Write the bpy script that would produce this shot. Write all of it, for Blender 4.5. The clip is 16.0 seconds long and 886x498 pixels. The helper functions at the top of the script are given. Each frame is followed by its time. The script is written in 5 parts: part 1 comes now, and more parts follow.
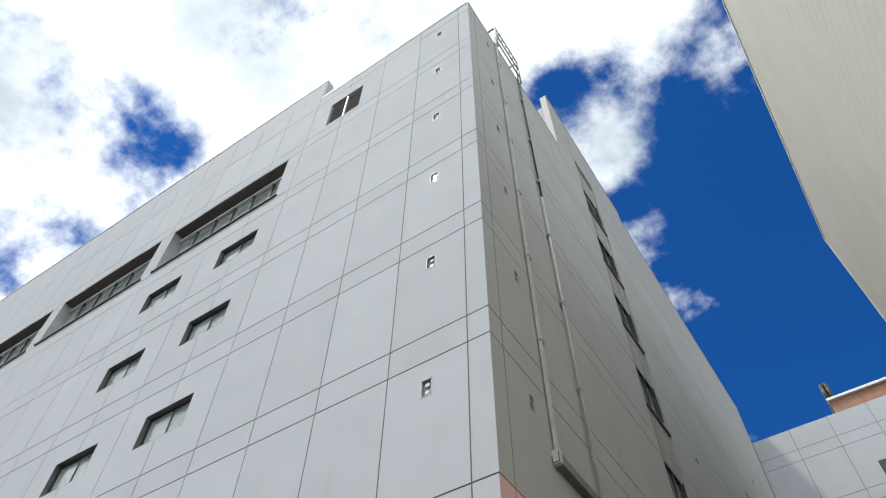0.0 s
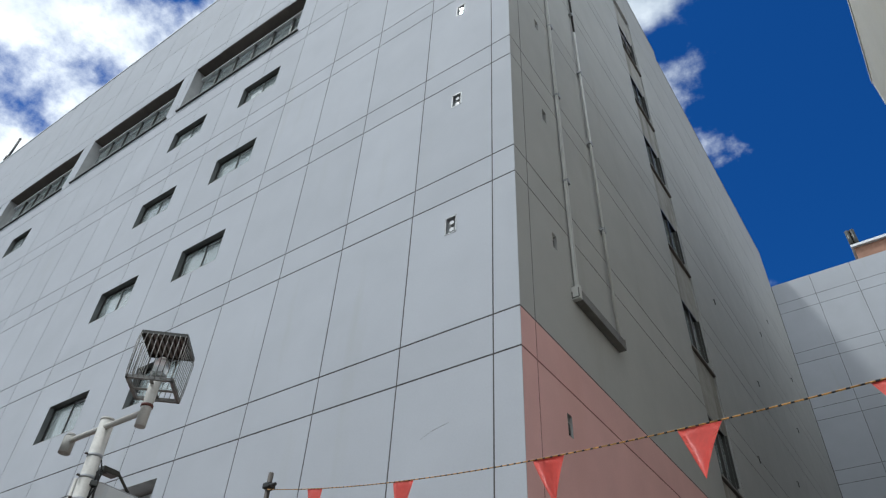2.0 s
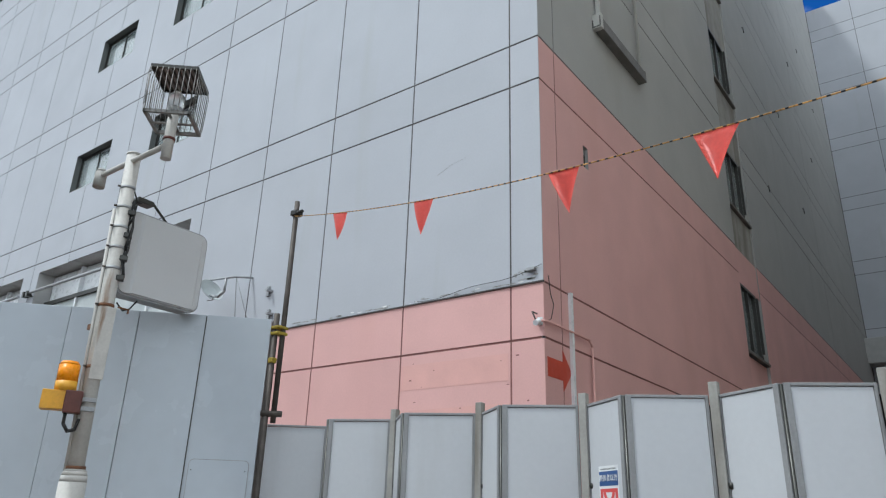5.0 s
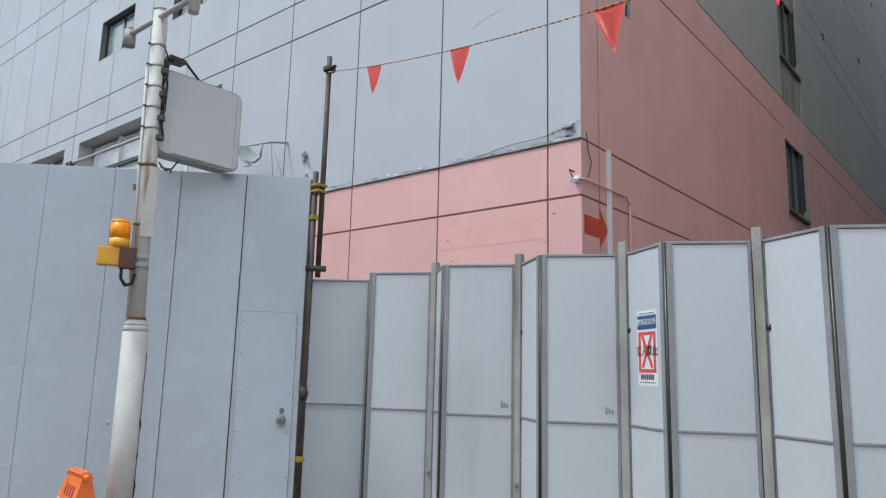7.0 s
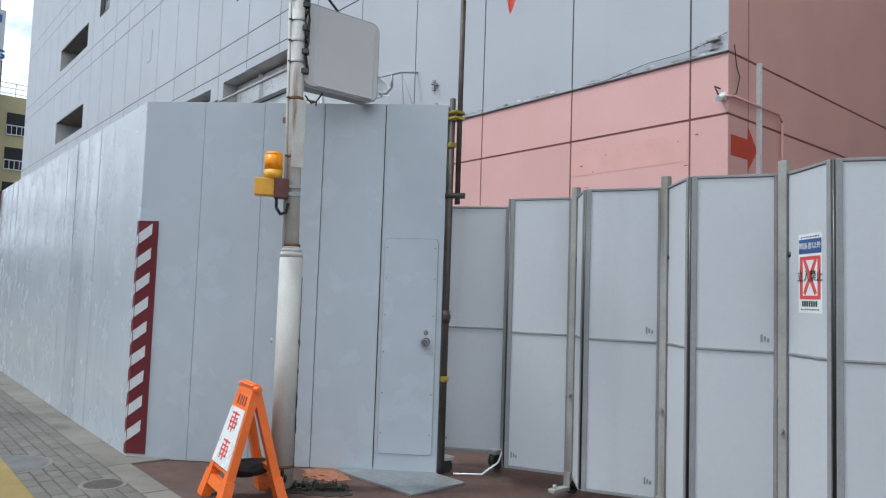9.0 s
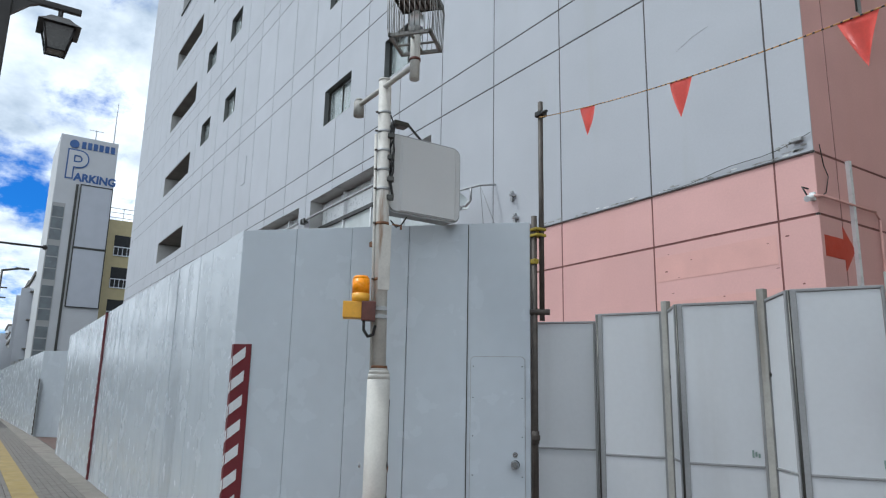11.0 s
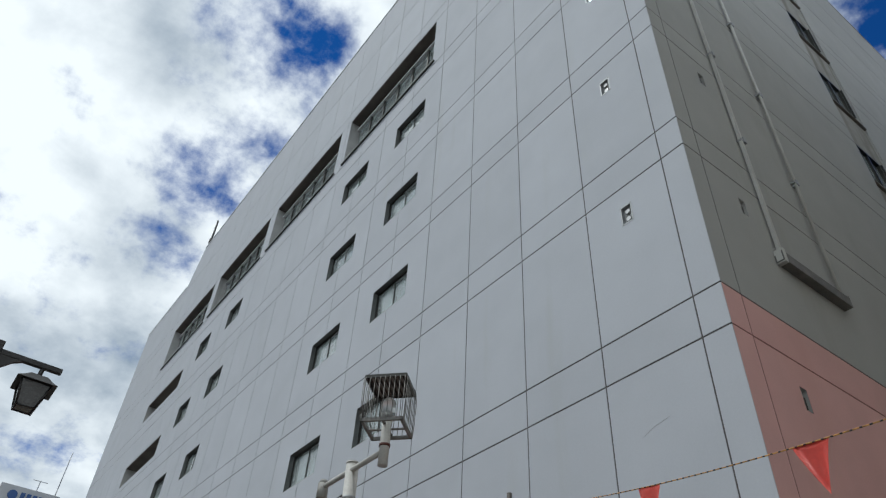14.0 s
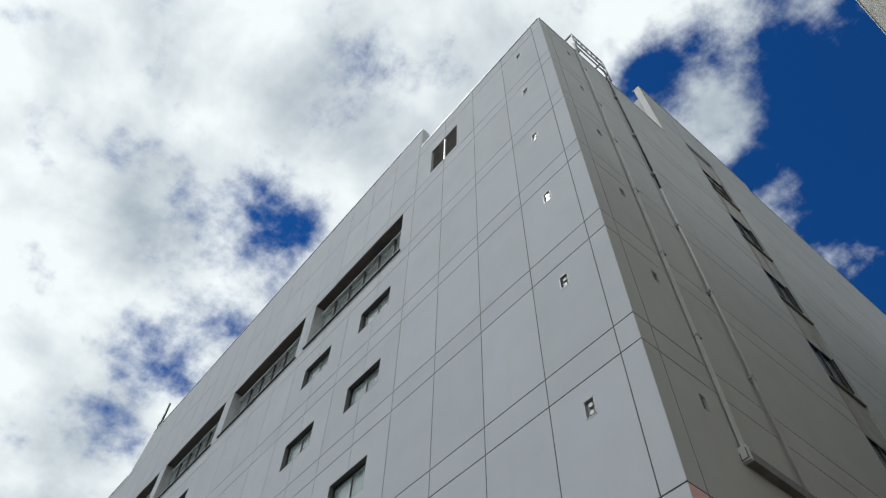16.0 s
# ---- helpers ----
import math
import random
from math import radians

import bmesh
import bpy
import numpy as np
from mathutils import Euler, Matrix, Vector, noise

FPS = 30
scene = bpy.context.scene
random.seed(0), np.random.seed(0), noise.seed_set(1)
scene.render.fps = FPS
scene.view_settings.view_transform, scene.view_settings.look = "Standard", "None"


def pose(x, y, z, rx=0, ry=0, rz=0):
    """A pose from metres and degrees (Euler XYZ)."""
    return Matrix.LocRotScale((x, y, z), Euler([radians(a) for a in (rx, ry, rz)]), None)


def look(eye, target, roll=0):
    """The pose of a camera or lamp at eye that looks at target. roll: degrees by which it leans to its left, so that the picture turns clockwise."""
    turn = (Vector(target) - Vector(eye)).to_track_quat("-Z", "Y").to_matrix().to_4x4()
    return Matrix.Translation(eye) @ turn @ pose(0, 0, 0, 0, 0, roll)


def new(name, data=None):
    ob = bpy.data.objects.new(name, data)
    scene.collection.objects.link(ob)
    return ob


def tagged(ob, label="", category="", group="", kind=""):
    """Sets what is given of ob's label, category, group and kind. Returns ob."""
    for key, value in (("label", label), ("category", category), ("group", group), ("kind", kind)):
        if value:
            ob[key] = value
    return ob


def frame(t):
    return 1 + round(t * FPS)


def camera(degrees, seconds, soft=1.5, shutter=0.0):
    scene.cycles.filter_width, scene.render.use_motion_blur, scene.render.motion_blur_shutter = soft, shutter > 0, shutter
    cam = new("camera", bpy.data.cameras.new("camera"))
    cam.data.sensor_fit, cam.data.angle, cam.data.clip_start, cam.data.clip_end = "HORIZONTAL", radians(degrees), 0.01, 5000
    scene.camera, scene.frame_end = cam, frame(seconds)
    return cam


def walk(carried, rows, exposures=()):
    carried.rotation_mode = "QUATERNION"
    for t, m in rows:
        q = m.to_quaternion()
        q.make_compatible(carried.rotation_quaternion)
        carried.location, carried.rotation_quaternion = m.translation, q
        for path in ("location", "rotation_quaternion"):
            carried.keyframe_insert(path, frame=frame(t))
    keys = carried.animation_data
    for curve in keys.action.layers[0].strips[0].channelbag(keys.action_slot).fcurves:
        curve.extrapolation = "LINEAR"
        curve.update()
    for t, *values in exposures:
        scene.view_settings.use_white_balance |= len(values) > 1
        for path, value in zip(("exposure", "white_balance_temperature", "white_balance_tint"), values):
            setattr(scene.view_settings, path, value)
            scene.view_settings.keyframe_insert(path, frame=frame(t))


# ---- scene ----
cam = camera(64.3, 16.0, soft=1.2)
PATH = [
    (0, (5.228, -9.608, 1.689), (4.569, -8.641, 3.311), 0.8),
    (0.5, (5.205, -9.577, 1.679), (4.427, -8.663, 3.279), 4.1),
    (1, (5.208, -9.542, 1.654), (4.357, -8.605, 3.203), 5.6),
    (1.5, (5.204, -9.511, 1.631), (4.321, -8.45, 3.079), 4.4),
    (2, (5.191, -9.49, 1.623), (4.294, -8.29, 2.949), 3.2),
    (2.5, (5.172, -9.471, 1.602), (4.24, -8.171, 2.804), 2.7),
    (3, (5.177, -9.453, 1.577), (4.185, -8.084, 2.646), 2.4),
    (5.5, (5.137, -9.424, 1.503), (3.983, -7.915, 2.13), 1.6),
    (6, (5.123, -9.418, 1.485), (3.948, -7.888, 2.013), 1.4),
    (6.5, (5.109, -9.407, 1.471), (3.908, -7.869, 1.907), 1.4),
    (7, (5.103, -9.415, 1.442), (3.842, -7.901, 1.785), 1.4),
    (7.5, (5.089, -9.412, 1.425), (3.79, -7.908, 1.642), 1.5),
    (8, (5.081, -9.42, 1.416), (3.756, -7.928, 1.553), 1.6),
    (8.5, (5.05, -9.443, 1.41), (3.651, -8.018, 1.526), 1.8),
    (9, (5.035, -9.481, 1.417), (3.507, -8.198, 1.55), 1.9),
    (11.5, (5.039, -9.527, 1.547), (3.405, -8.523, 2.114), 2.7),
    (12, (5.048, -9.532, 1.572), (3.494, -8.56, 2.371), 2.9),
    (12.5, (5.079, -9.547, 1.59), (3.6, -8.592, 2.539), 3.3),
    (13, (5.097, -9.568, 1.612), (3.698, -8.626, 2.687), 4.2),
    (13.5, (5.116, -9.59, 1.636), (3.799, -8.684, 2.838), 4.3),
    (14, (5.122, -9.594, 1.649), (3.884, -8.742, 2.969), 3.7),
    (14.5, (5.137, -9.601, 1.67), (3.995, -8.787, 3.096), 3.4),
    (15, (5.182, -9.65, 1.694), (4.124, -8.892, 3.213), 3.7),
    (15.5, (5.215, -9.69, 1.698), (4.236, -8.978, 3.29), 3.5),
    (16, (5.258, -9.724, 1.694), (4.38, -9.04, 3.356), 2.2),
]
walk(cam, [(t, look(eye, target, roll)) for t, eye, target, roll in PATH], exposures=[
    (0.0, 0.35, 6330, 5), (1.5, 0.05, 6020, 5), (3.0, 0.12, 5930, 5), (5.5, 0.42, 5860, 5), (7.5, 0.45, 5800, 6), (9.0, 0.43, 5790, 6),
    (11.5, 0.20, 5850, 5), (12.5, -0.05, 5860, 5), (14.5, -0.30, 6080, 4), (16.0, -0.32, 6200, 4)])

# ---- world, sun ----
SUN_TO = Vector((-0.29, -0.40, 0.87)).normalized()
world = bpy.data.worlds.new("world")
scene.world = world
world.use_nodes = True
wt = world.node_tree
wt.nodes.clear()


def wnode(kind, **values):
    n = wt.nodes.new(kind)
    for key, value in values.items():
        n.inputs[key].default_value = value
    return n


def wmath(op, a, b=None, c=None, clamp=False):
    n = wt.nodes.new("ShaderNodeMath")
    n.operation, n.use_clamp = op, clamp
    for k, v in enumerate((a, b, c)):
        if v is None:
            continue
        if isinstance(v, (int, float)):
            n.inputs[k].default_value = v
        else:
            wt.links.new(v, n.inputs[k])
    return n.outputs[0]


sky = wt.nodes.new("ShaderNodeTexSky")
sky.sky_type, sky.sun_disc = "NISHITA", False
sky.sun_elevation = math.asin(SUN_TO.z)
sky.sun_rotation = math.atan2(SUN_TO.x, SUN_TO.y)
sky.air_density, sky.dust_density, sky.ozone_density = 1.0, 0.3, 3.0
coord = wt.nodes.new("ShaderNodeTexCoord")
split = wt.nodes.new("ShaderNodeSeparateXYZ")
wt.links.new(coord.outputs["Generated"], split.inputs[0])
low = wmath("ADD", wmath("MAXIMUM", split.outputs[2], 0.0), 0.35)
flat = wt.nodes.new("ShaderNodeCombineXYZ")
wt.links.new(wmath("DIVIDE", split.outputs[0], low), flat.inputs[0])
wt.links.new(wmath("DIVIDE", split.outputs[1], low), flat.inputs[1])


def wnoise(scale, detail, rough, shift, distort=0.0):
    add = wt.nodes.new("ShaderNodeVectorMath")
    add.operation = "ADD"
    wt.links.new(flat.outputs[0], add.inputs[0])
    add.inputs[1].default_value = shift
    n = wnode("ShaderNodeTexNoise", Scale=scale, Detail=detail, Roughness=rough, Distortion=distort)
    wt.links.new(add.outputs[0], n.inputs["Vector"])
    return n.outputs["Fac"]


def clearing(direction, width):
    """1 in the middle of a gap between the clouds, 0 outside it."""
    n = wt.nodes.new("ShaderNodeVectorMath")
    n.operation = "DISTANCE"
    wt.links.new(coord.outputs["Generated"], n.inputs[0])
    n.inputs[1].default_value = Vector(direction).normalized()
    return wmath("SUBTRACT", 1.0, wmath("DIVIDE", n.outputs["Value"], width), clamp=True)


cover = wmath("MULTIPLY_ADD", wnoise(7.5, 12.0, 0.60, (3.1, 1.7, 0.0), 0.05), 3.2, -0.78)
GAPS = (((0.25, 0.80, 0.52), 0.75, 2.2), ((-0.09, 0.40, 0.905), 0.085, 0.5), ((-0.63, 0.15, 0.765), 0.17, 0.48),
        ((-0.52, 0.15, 0.84), 0.13, 0.45), ((-0.74, 0.12, 0.66), 0.14, 0.6), ((-0.97, 0.03, 0.25), 0.07, 1.2), ((-0.99, 0.005, 0.11), 0.08, 0.5), ((-0.09, 0.56, 0.825), 0.04, 0.6), ((0.04, 0.47, 0.88), 0.10, 0.35),
        ((0.04, 0.62, 0.78), 0.16, 0.8))
for direction, width, weight in GAPS:
    cover = wmath("SUBTRACT", cover, wmath("MULTIPLY", clearing(direction, width), weight))
BANKS = (((-0.015, 0.45, 0.89), 0.08, 0.06), ((-0.02, 0.53, 0.845), 0.085, 0.42), ((-0.05, 0.60, 0.795), 0.07, 0.50))
for direction, width, weight in BANKS:
    cover = wmath("ADD", cover, wmath("MULTIPLY", clearing(direction, width), weight))
ramp = wt.nodes.new("ShaderNodeMapRange")
ramp.interpolation_type = "SMOOTHSTEP"
ramp.inputs["From Min"].default_value, ramp.inputs["From Max"].default_value = -0.1, 0.75
wt.links.new(cover, ramp.inputs["Value"])
shade = wt.nodes.new("ShaderNodeMapRange")
shade.inputs["From Min"].default_value, shade.inputs["From Max"].default_value = 0.47, 0.86
depth = wnoise(4.5, 7.0, 0.55, (7.3, 4.2, 2.0), 0.1)
for direction, width, weight in (((-0.38, 0.15, 0.91), 0.22, 0.12), ((-0.17, 0.24, 0.955), 0.16, 0.10), ((-0.63, -0.02, 0.775), 0.16, 0.20), ((0.0, 0.50, 0.865), 0.18, 0.20), ((-0.88, 0.02, 0.45), 0.28, 0.20), ((-0.98, 0.01, 0.17), 0.28, 0.12)):
    depth = wmath("ADD", depth, wmath("MULTIPLY", clearing(direction, width), weight))
wt.links.new(depth, shade.inputs["Value"])
cloud_tint = wt.nodes.new("ShaderNodeMix")
cloud_tint.data_type = "RGBA"
cloud_tint.inputs["A"].default_value = (1.0, 1.0, 1.0, 1)
cloud_tint.inputs["B"].default_value = (0.22, 0.28, 0.36, 1)
wt.links.new(shade.outputs[0], cloud_tint.inputs["Factor"])
clear = wnode("ShaderNodeBackground", Strength=0.062)
deep = wt.nodes.new("ShaderNodeMix")
deep.data_type, deep.blend_type = "RGBA", "MULTIPLY"
deep.inputs["Factor"].default_value = 1.0
deep.inputs["B"].default_value = (0.19, 0.74, 1.52, 1)
wt.links.new(sky.outputs[0], deep.inputs["A"])
wt.links.new(deep.outputs["Result"], clear.inputs["Color"])
clouds = wnode("ShaderNodeBackground", Strength=1.2)
wt.links.new(cloud_tint.outputs["Result"], clouds.inputs["Color"])
both = wt.nodes.new("ShaderNodeMixShader")
wt.links.new(ramp.outputs[0], both.inputs[0])
wt.links.new(clear.outputs[0], both.inputs[1])
wt.links.new(clouds.outputs[0], both.inputs[2])
wout = wt.nodes.new("ShaderNodeOutputWorld")
wt.links.new(both.outputs[0], wout.inputs[0])

lamp = bpy.data.lights.new("sun", "SUN")
lamp.energy, lamp.angle, lamp.color = 1.7, radians(5.5), (1.0, 0.96, 0.90)
sun = new("sun", lamp)
sun.matrix_world = look(SUN_TO * 50, (0, 0, 0))


# ---- materials ----
def material(name, colour, rough=0.6, metal=0.0, vary=0.10, scale=2.0, grain=60.0, bump=0.05, stain=None, stain_at=(0.58, 0.75),
             streak=0.0, piece=0.0, coat=0.0, island=False, spec=0.5, warp=0.0):
    """A surface with variation at two scales, optional stains that run down it, and a shade of its own for each piece."""
    m = bpy.data.materials.new(name)
    m.use_nodes = True
    t = m.node_tree
    bsdf = t.nodes["Principled BSDF"]
    bsdf.inputs["Metallic"].default_value, bsdf.inputs["Coat Weight"].default_value = metal, coat
    bsdf.inputs["Specular IOR Level"].default_value = spec
    tc = t.nodes.new("ShaderNodeNewGeometry")

    def noise_at(sc, detail, stretch=None):
        n = t.nodes.new("ShaderNodeTexNoise")
        n.inputs["Scale"].default_value, n.inputs["Detail"].default_value = sc, detail
        if stretch:
            mp = t.nodes.new("ShaderNodeMapping")
            mp.inputs["Scale"].default_value = stretch
            t.links.new(tc.outputs["Position"], mp.inputs["Vector"])
            t.links.new(mp.outputs[0], n.inputs["Vector"])
        else:
            t.links.new(tc.outputs["Position"], n.inputs["Vector"])
        return n.outputs["Fac"]

    def ranged(src, a, b, c, d):
        r = t.nodes.new("ShaderNodeMapRange")
        for k, v in zip(("From Min", "From Max", "To Min", "To Max"), (a, b, c, d)):
            r.inputs[k].default_value = v
        t.links.new(src, r.inputs["Value"])
        return r.outputs[0]

    def times(a, b):
        n = t.nodes.new("ShaderNodeMath")
        n.operation = "MULTIPLY"
        t.links.new(a, n.inputs[0])
        t.links.new(b, n.inputs[1])
        return n.outputs[0]

    value = times(ranged(noise_at(scale, 4.0), 0.3, 0.7, 1 - vary, 1 + vary), ranged(noise_at(grain, 3.0), 0.3, 0.7, 1 - vary / 2, 1 + vary / 2))
    if piece:
        if island:
            source = tc.outputs["Random Per Island"]
        else:
            source = t.nodes.new("ShaderNodeObjectInfo").outputs["Random"]
        value = times(value, ranged(source, 0, 1, 1 - piece, 1 + piece))
    tint = t.nodes.new("ShaderNodeMix")
    tint.data_type, tint.blend_type = "RGBA", "MULTIPLY"
    tint.inputs["Factor"].default_value = 1.0
    tint.inputs["A"].default_value = (*colour, 1)
    t.links.new(value, tint.inputs["B"])
    out = tint.outputs["Result"]
    if stain:
        mask = ranged(noise_at(3.0 if not streak else streak, 6.0, (1, 1, 0.12) if streak else None), *stain_at, 0, 1)
        mix = t.nodes.new("ShaderNodeMix")
        mix.data_type = "RGBA"
        mix.inputs["B"].default_value = (*stain, 1)
        t.links.new(mask, mix.inputs["Factor"])
        t.links.new(out, mix.inputs["A"])
        out = mix.outputs["Result"]
    t.links.new(out, bsdf.inputs["Base Color"])
    t.links.new(ranged(noise_at(scale * 3, 4.0), 0.3, 0.7, max(rough - 0.08, 0.02), min(rough + 0.08, 1)), bsdf.inputs["Roughness"])
    if bump:
        b = t.nodes.new("ShaderNodeBump")
        b.inputs["Strength"].default_value, b.inputs["Distance"].default_value = bump, 0.02
        t.links.new(noise_at(grain, 4.0), b.inputs["Height"])
        if warp:
            w = t.nodes.new("ShaderNodeBump")
            w.inputs["Strength"].default_value, w.inputs["Distance"].default_value = warp, 0.03
            t.links.new(noise_at(2.2, 2.0, (1, 1, 0.06)), w.inputs["Height"])
            t.links.new(w.outputs[0], b.inputs["Normal"])
        t.links.new(b.outputs[0], bsdf.inputs["Normal"])
    return m


WHITE = material("white_wall_paint", (0.457, 0.474, 0.508), 0.8, spec=0.2, vary=0.035, scale=0.6, grain=25, bump=0.06, stain=(0.42, 0.43, 0.43), stain_at=(0.6, 0.95), streak=1.3, piece=0.03)
# slightly beige paint, darkened to carry the side wall's shade
BEIGE_SHADED = material("beige_paint_side_shade", (0.40, 0.40, 0.385), 0.8, spec=0.2, vary=0.04, scale=0.6, grain=25, bump=0.06, stain=(0.33, 0.32, 0.29), stain_at=(0.6, 0.95), streak=1.0, piece=0.02)
PINK = material("pink_wall_paint", (0.68, 0.41, 0.385), 0.8, spec=0.2, vary=0.05, scale=0.8, grain=30, bump=0.08, stain=(0.64, 0.37, 0.33), stain_at=(0.58, 0.95), streak=0.7, piece=0.03)
SEAM = material("sealed_joint", (0.085, 0.078, 0.075), 0.8, vary=0.2)
PINK_SEAM = material("pink_joint", (0.21, 0.09, 0.08), 0.8, vary=0.2)
REVEAL = material("recess_paint", (0.42, 0.42, 0.41), 0.6, vary=0.08, stain=(0.25, 0.25, 0.24), streak=1.5)
DARK = material("painted_interior_shade", (0.03, 0.03, 0.03), 0.8)
FRAME = material("dark_bronze_frame", (0.06, 0.06, 0.055), 0.4, metal=0.6, vary=0.15)
ALU = material("aluminium", (0.36, 0.37, 0.39), 0.4, metal=0.35, vary=0.08)
BLIND = material("window_blind", (0.50, 0.54, 0.54), 0.5, vary=0.1)
GALV = material("galvanised_steel", (0.36, 0.37, 0.38), 0.55, metal=0.3, vary=0.15, scale=8)
STEEL_WHITE = material("white_steel_sheet", (0.49, 0.535, 0.58), 0.24, warp=0.6, spec=0.32, vary=0.03, scale=1.0, grain=8, bump=0.02, stain=(0.48, 0.52, 0.56), stain_at=(0.62, 0.95), streak=2.0)
PANEL_WHITE = material("white_panel", (0.545, 0.565, 0.59), 0.4, vary=0.03, scale=1.0, grain=30, bump=0.02, stain=(0.42, 0.425, 0.42), stain_at=(0.58, 0.95), streak=2.5)
POST_WHITE = material("worn_white_post", (0.34, 0.335, 0.31), 0.6, vary=0.12, scale=6, stain=(0.15, 0.125, 0.10), stain_at=(0.54, 0.75), streak=6)
POLE_PAINT = material("peeling_white_paint", (0.54, 0.525, 0.49), 0.6, vary=0.10, scale=8, stain=(0.26, 0.17, 0.11), stain_at=(0.64, 0.72), streak=8, spec=0.3)
RUST = material("rust", (0.17, 0.08, 0.04), 0.85, vary=0.3, scale=20)
RUST_PIPE = material("rusty_scaffold_pipe", (0.075, 0.064, 0.056), 0.6, metal=0.4, vary=0.25, scale=10)
YELLOW = material("yellow_paint", (0.75, 0.38, 0.03), 0.5, vary=0.1, scale=10)
AMBER = material("amber_plastic", (0.90, 0.30, 0.003), 0.3, vary=0.12, scale=20, spec=0.3)
ORANGE = material("orange_plastic", (0.82, 0.16, 0.02), 0.4, vary=0.06, scale=8)
RED_FLAG = material("red_vinyl", (0.85, 0.13, 0.10), 0.4, vary=0.08, scale=6)
RED = material("red_paint", (0.52, 0.06, 0.03), 0.5, vary=0.08)
MAROON = material("maroon_tape", (0.135, 0.018, 0.024), 0.4, vary=0.1)
TAPE_WHITE = material("silver_tape", (0.6, 0.62, 0.64), 0.3, vary=0.06)
BLACK = material("black_rubber", (0.02, 0.02, 0.02), 0.6, vary=0.2)
BROWN_METAL = material("dark_brown_metal", (0.018, 0.016, 0.016), 0.5, vary=0.2)
SIGN_WHITE = material("sign_white", (0.76, 0.78, 0.79), 0.3, vary=0.03, scale=3, stain=(0.5, 0.5, 0.48), stain_at=(0.6, 0.9), streak=3)
BLUE = material("blue_paint", (0.03, 0.09, 0.26), 0.4, vary=0.08)
CREAM = material("cream_siding", (0.76, 0.73, 0.64), 0.5, vary=0.04, scale=0.5, grain=20)
CREAM_WALL = material("cream_wall", (0.55, 0.46, 0.25), 0.6, vary=0.05)
BRICK_BROWN = material("brown_tile_wall", (0.32, 0.17, 0.11), 0.7, vary=0.15)
ASPHALT = material("asphalt", (0.05, 0.05, 0.052), 0.85, vary=0.2, scale=1.5, grain=120, bump=0.3)
PAVER = material("grey_paver", (0.125, 0.113, 0.10), 0.8, vary=0.12, scale=3, grain=90, bump=0.2, piece=0.12)
PAVER_BASE = material("paver_bed", (0.06, 0.055, 0.05), 0.9, vary=0.2, grain=90, bump=0.3)
TERRACOTTA = material("red_brown_paving", (0.085, 0.045, 0.034), 0.75, vary=0.25, scale=2.5, grain=60, bump=0.25, stain=(0.06, 0.05, 0.04), stain_at=(0.5, 0.66))
TACTILE = material("yellow_tactile_tile", (0.22, 0.155, 0.04), 0.7, vary=0.15)
CONCRETE = material("concrete", (0.165, 0.15, 0.135), 0.85, vary=0.12, grain=80, bump=0.2)
FAR_WALL = material("far_building", (0.33, 0.33, 0.32), 0.7, vary=0.08, scale=0.3)
# dark brown of the soffits, with the recesses' shade put into the colour
SOFFIT_SHADE = material("dark_soffit_bay_shade", (0.13, 0.115, 0.10), 0.8, vary=0.2, scale=1.0)
PLATE = material("checker_plate", (0.34, 0.36, 0.37), 0.45, metal=0.6, vary=0.15, scale=5)


def glass_material(name, colour, rough=0.05):
    m = bpy.data.materials.new(name)
    m.use_nodes = True
    b = m.node_tree.nodes["Principled BSDF"]
    b.inputs["Base Color"].default_value = (*colour, 1)
    b.inputs["Roughness"].default_value = rough
    b.inputs["Transmission Weight"].default_value = 0.75
    b.inputs["IOR"].default_value = 1.5
    return m


GLASS = glass_material("window_glass", (0.75, 0.82, 0.82))
LANTERN = material("grey_lantern_glass", (0.10, 0.10, 0.10), 0.25, vary=0.1, scale=8)
TOWER = material("tower_render", (0.50, 0.51, 0.52), 0.6, vary=0.05, scale=0.5, spec=0.2)
LAMP_GLASS = glass_material("lamp_glass", (0.85, 0.86, 0.84), 0.3)

# ---- building helpers ----
ORIGIN = {}


def thing(name, place, label, category, group="", kind=""):
    ob = new(name)
    ob.location = place
    ob.empty_display_size = 0.2
    ORIGIN[ob.name] = Vector(place)
    return tagged(ob, label, category, group, kind)


def part(name, bm, mat, parent=None, label=""):
    """One mesh object of the bmesh, which is in world coordinates, under its thing or part."""
    me = bpy.data.meshes.new(name)
    base = ORIGIN[parent.name] if parent else Vector((0, 0, 0))
    if parent:
        bm.transform(Matrix.Translation(-base))
    bm.normal_update()
    bm.to_mesh(me)
    bm.free()
    me.materials.append(mat)
    ob = new(name, me)
    ORIGIN[ob.name] = base
    if parent:
        ob.parent = parent
    if label:
        ob["label"] = label
    return ob


def box(bm, x0, x1, y0, y1, z0, z1, m=None, bevel=0.0):
    r = bmesh.ops.create_cube(bm, size=1.0)
    vs = r["verts"]
    bmesh.ops.transform(bm, matrix=Matrix.Translation(((x0 + x1) / 2, (y0 + y1) / 2, (z0 + z1) / 2)) @ Matrix.Diagonal((abs(x1 - x0), abs(y1 - y0), abs(z1 - z0), 1)), verts=vs)
    if bevel:
        es = list({e for v in vs for e in v.link_edges})
        got = bmesh.ops.bevel(bm, geom=es, offset=bevel, segments=2, profile=0.5, affect="EDGES")
        vs = list({v for f in got["faces"] for v in f.verts} | {v for v in vs if v.is_valid})
    if m is not None:
        bmesh.ops.transform(bm, matrix=m, verts=vs)
    return bm


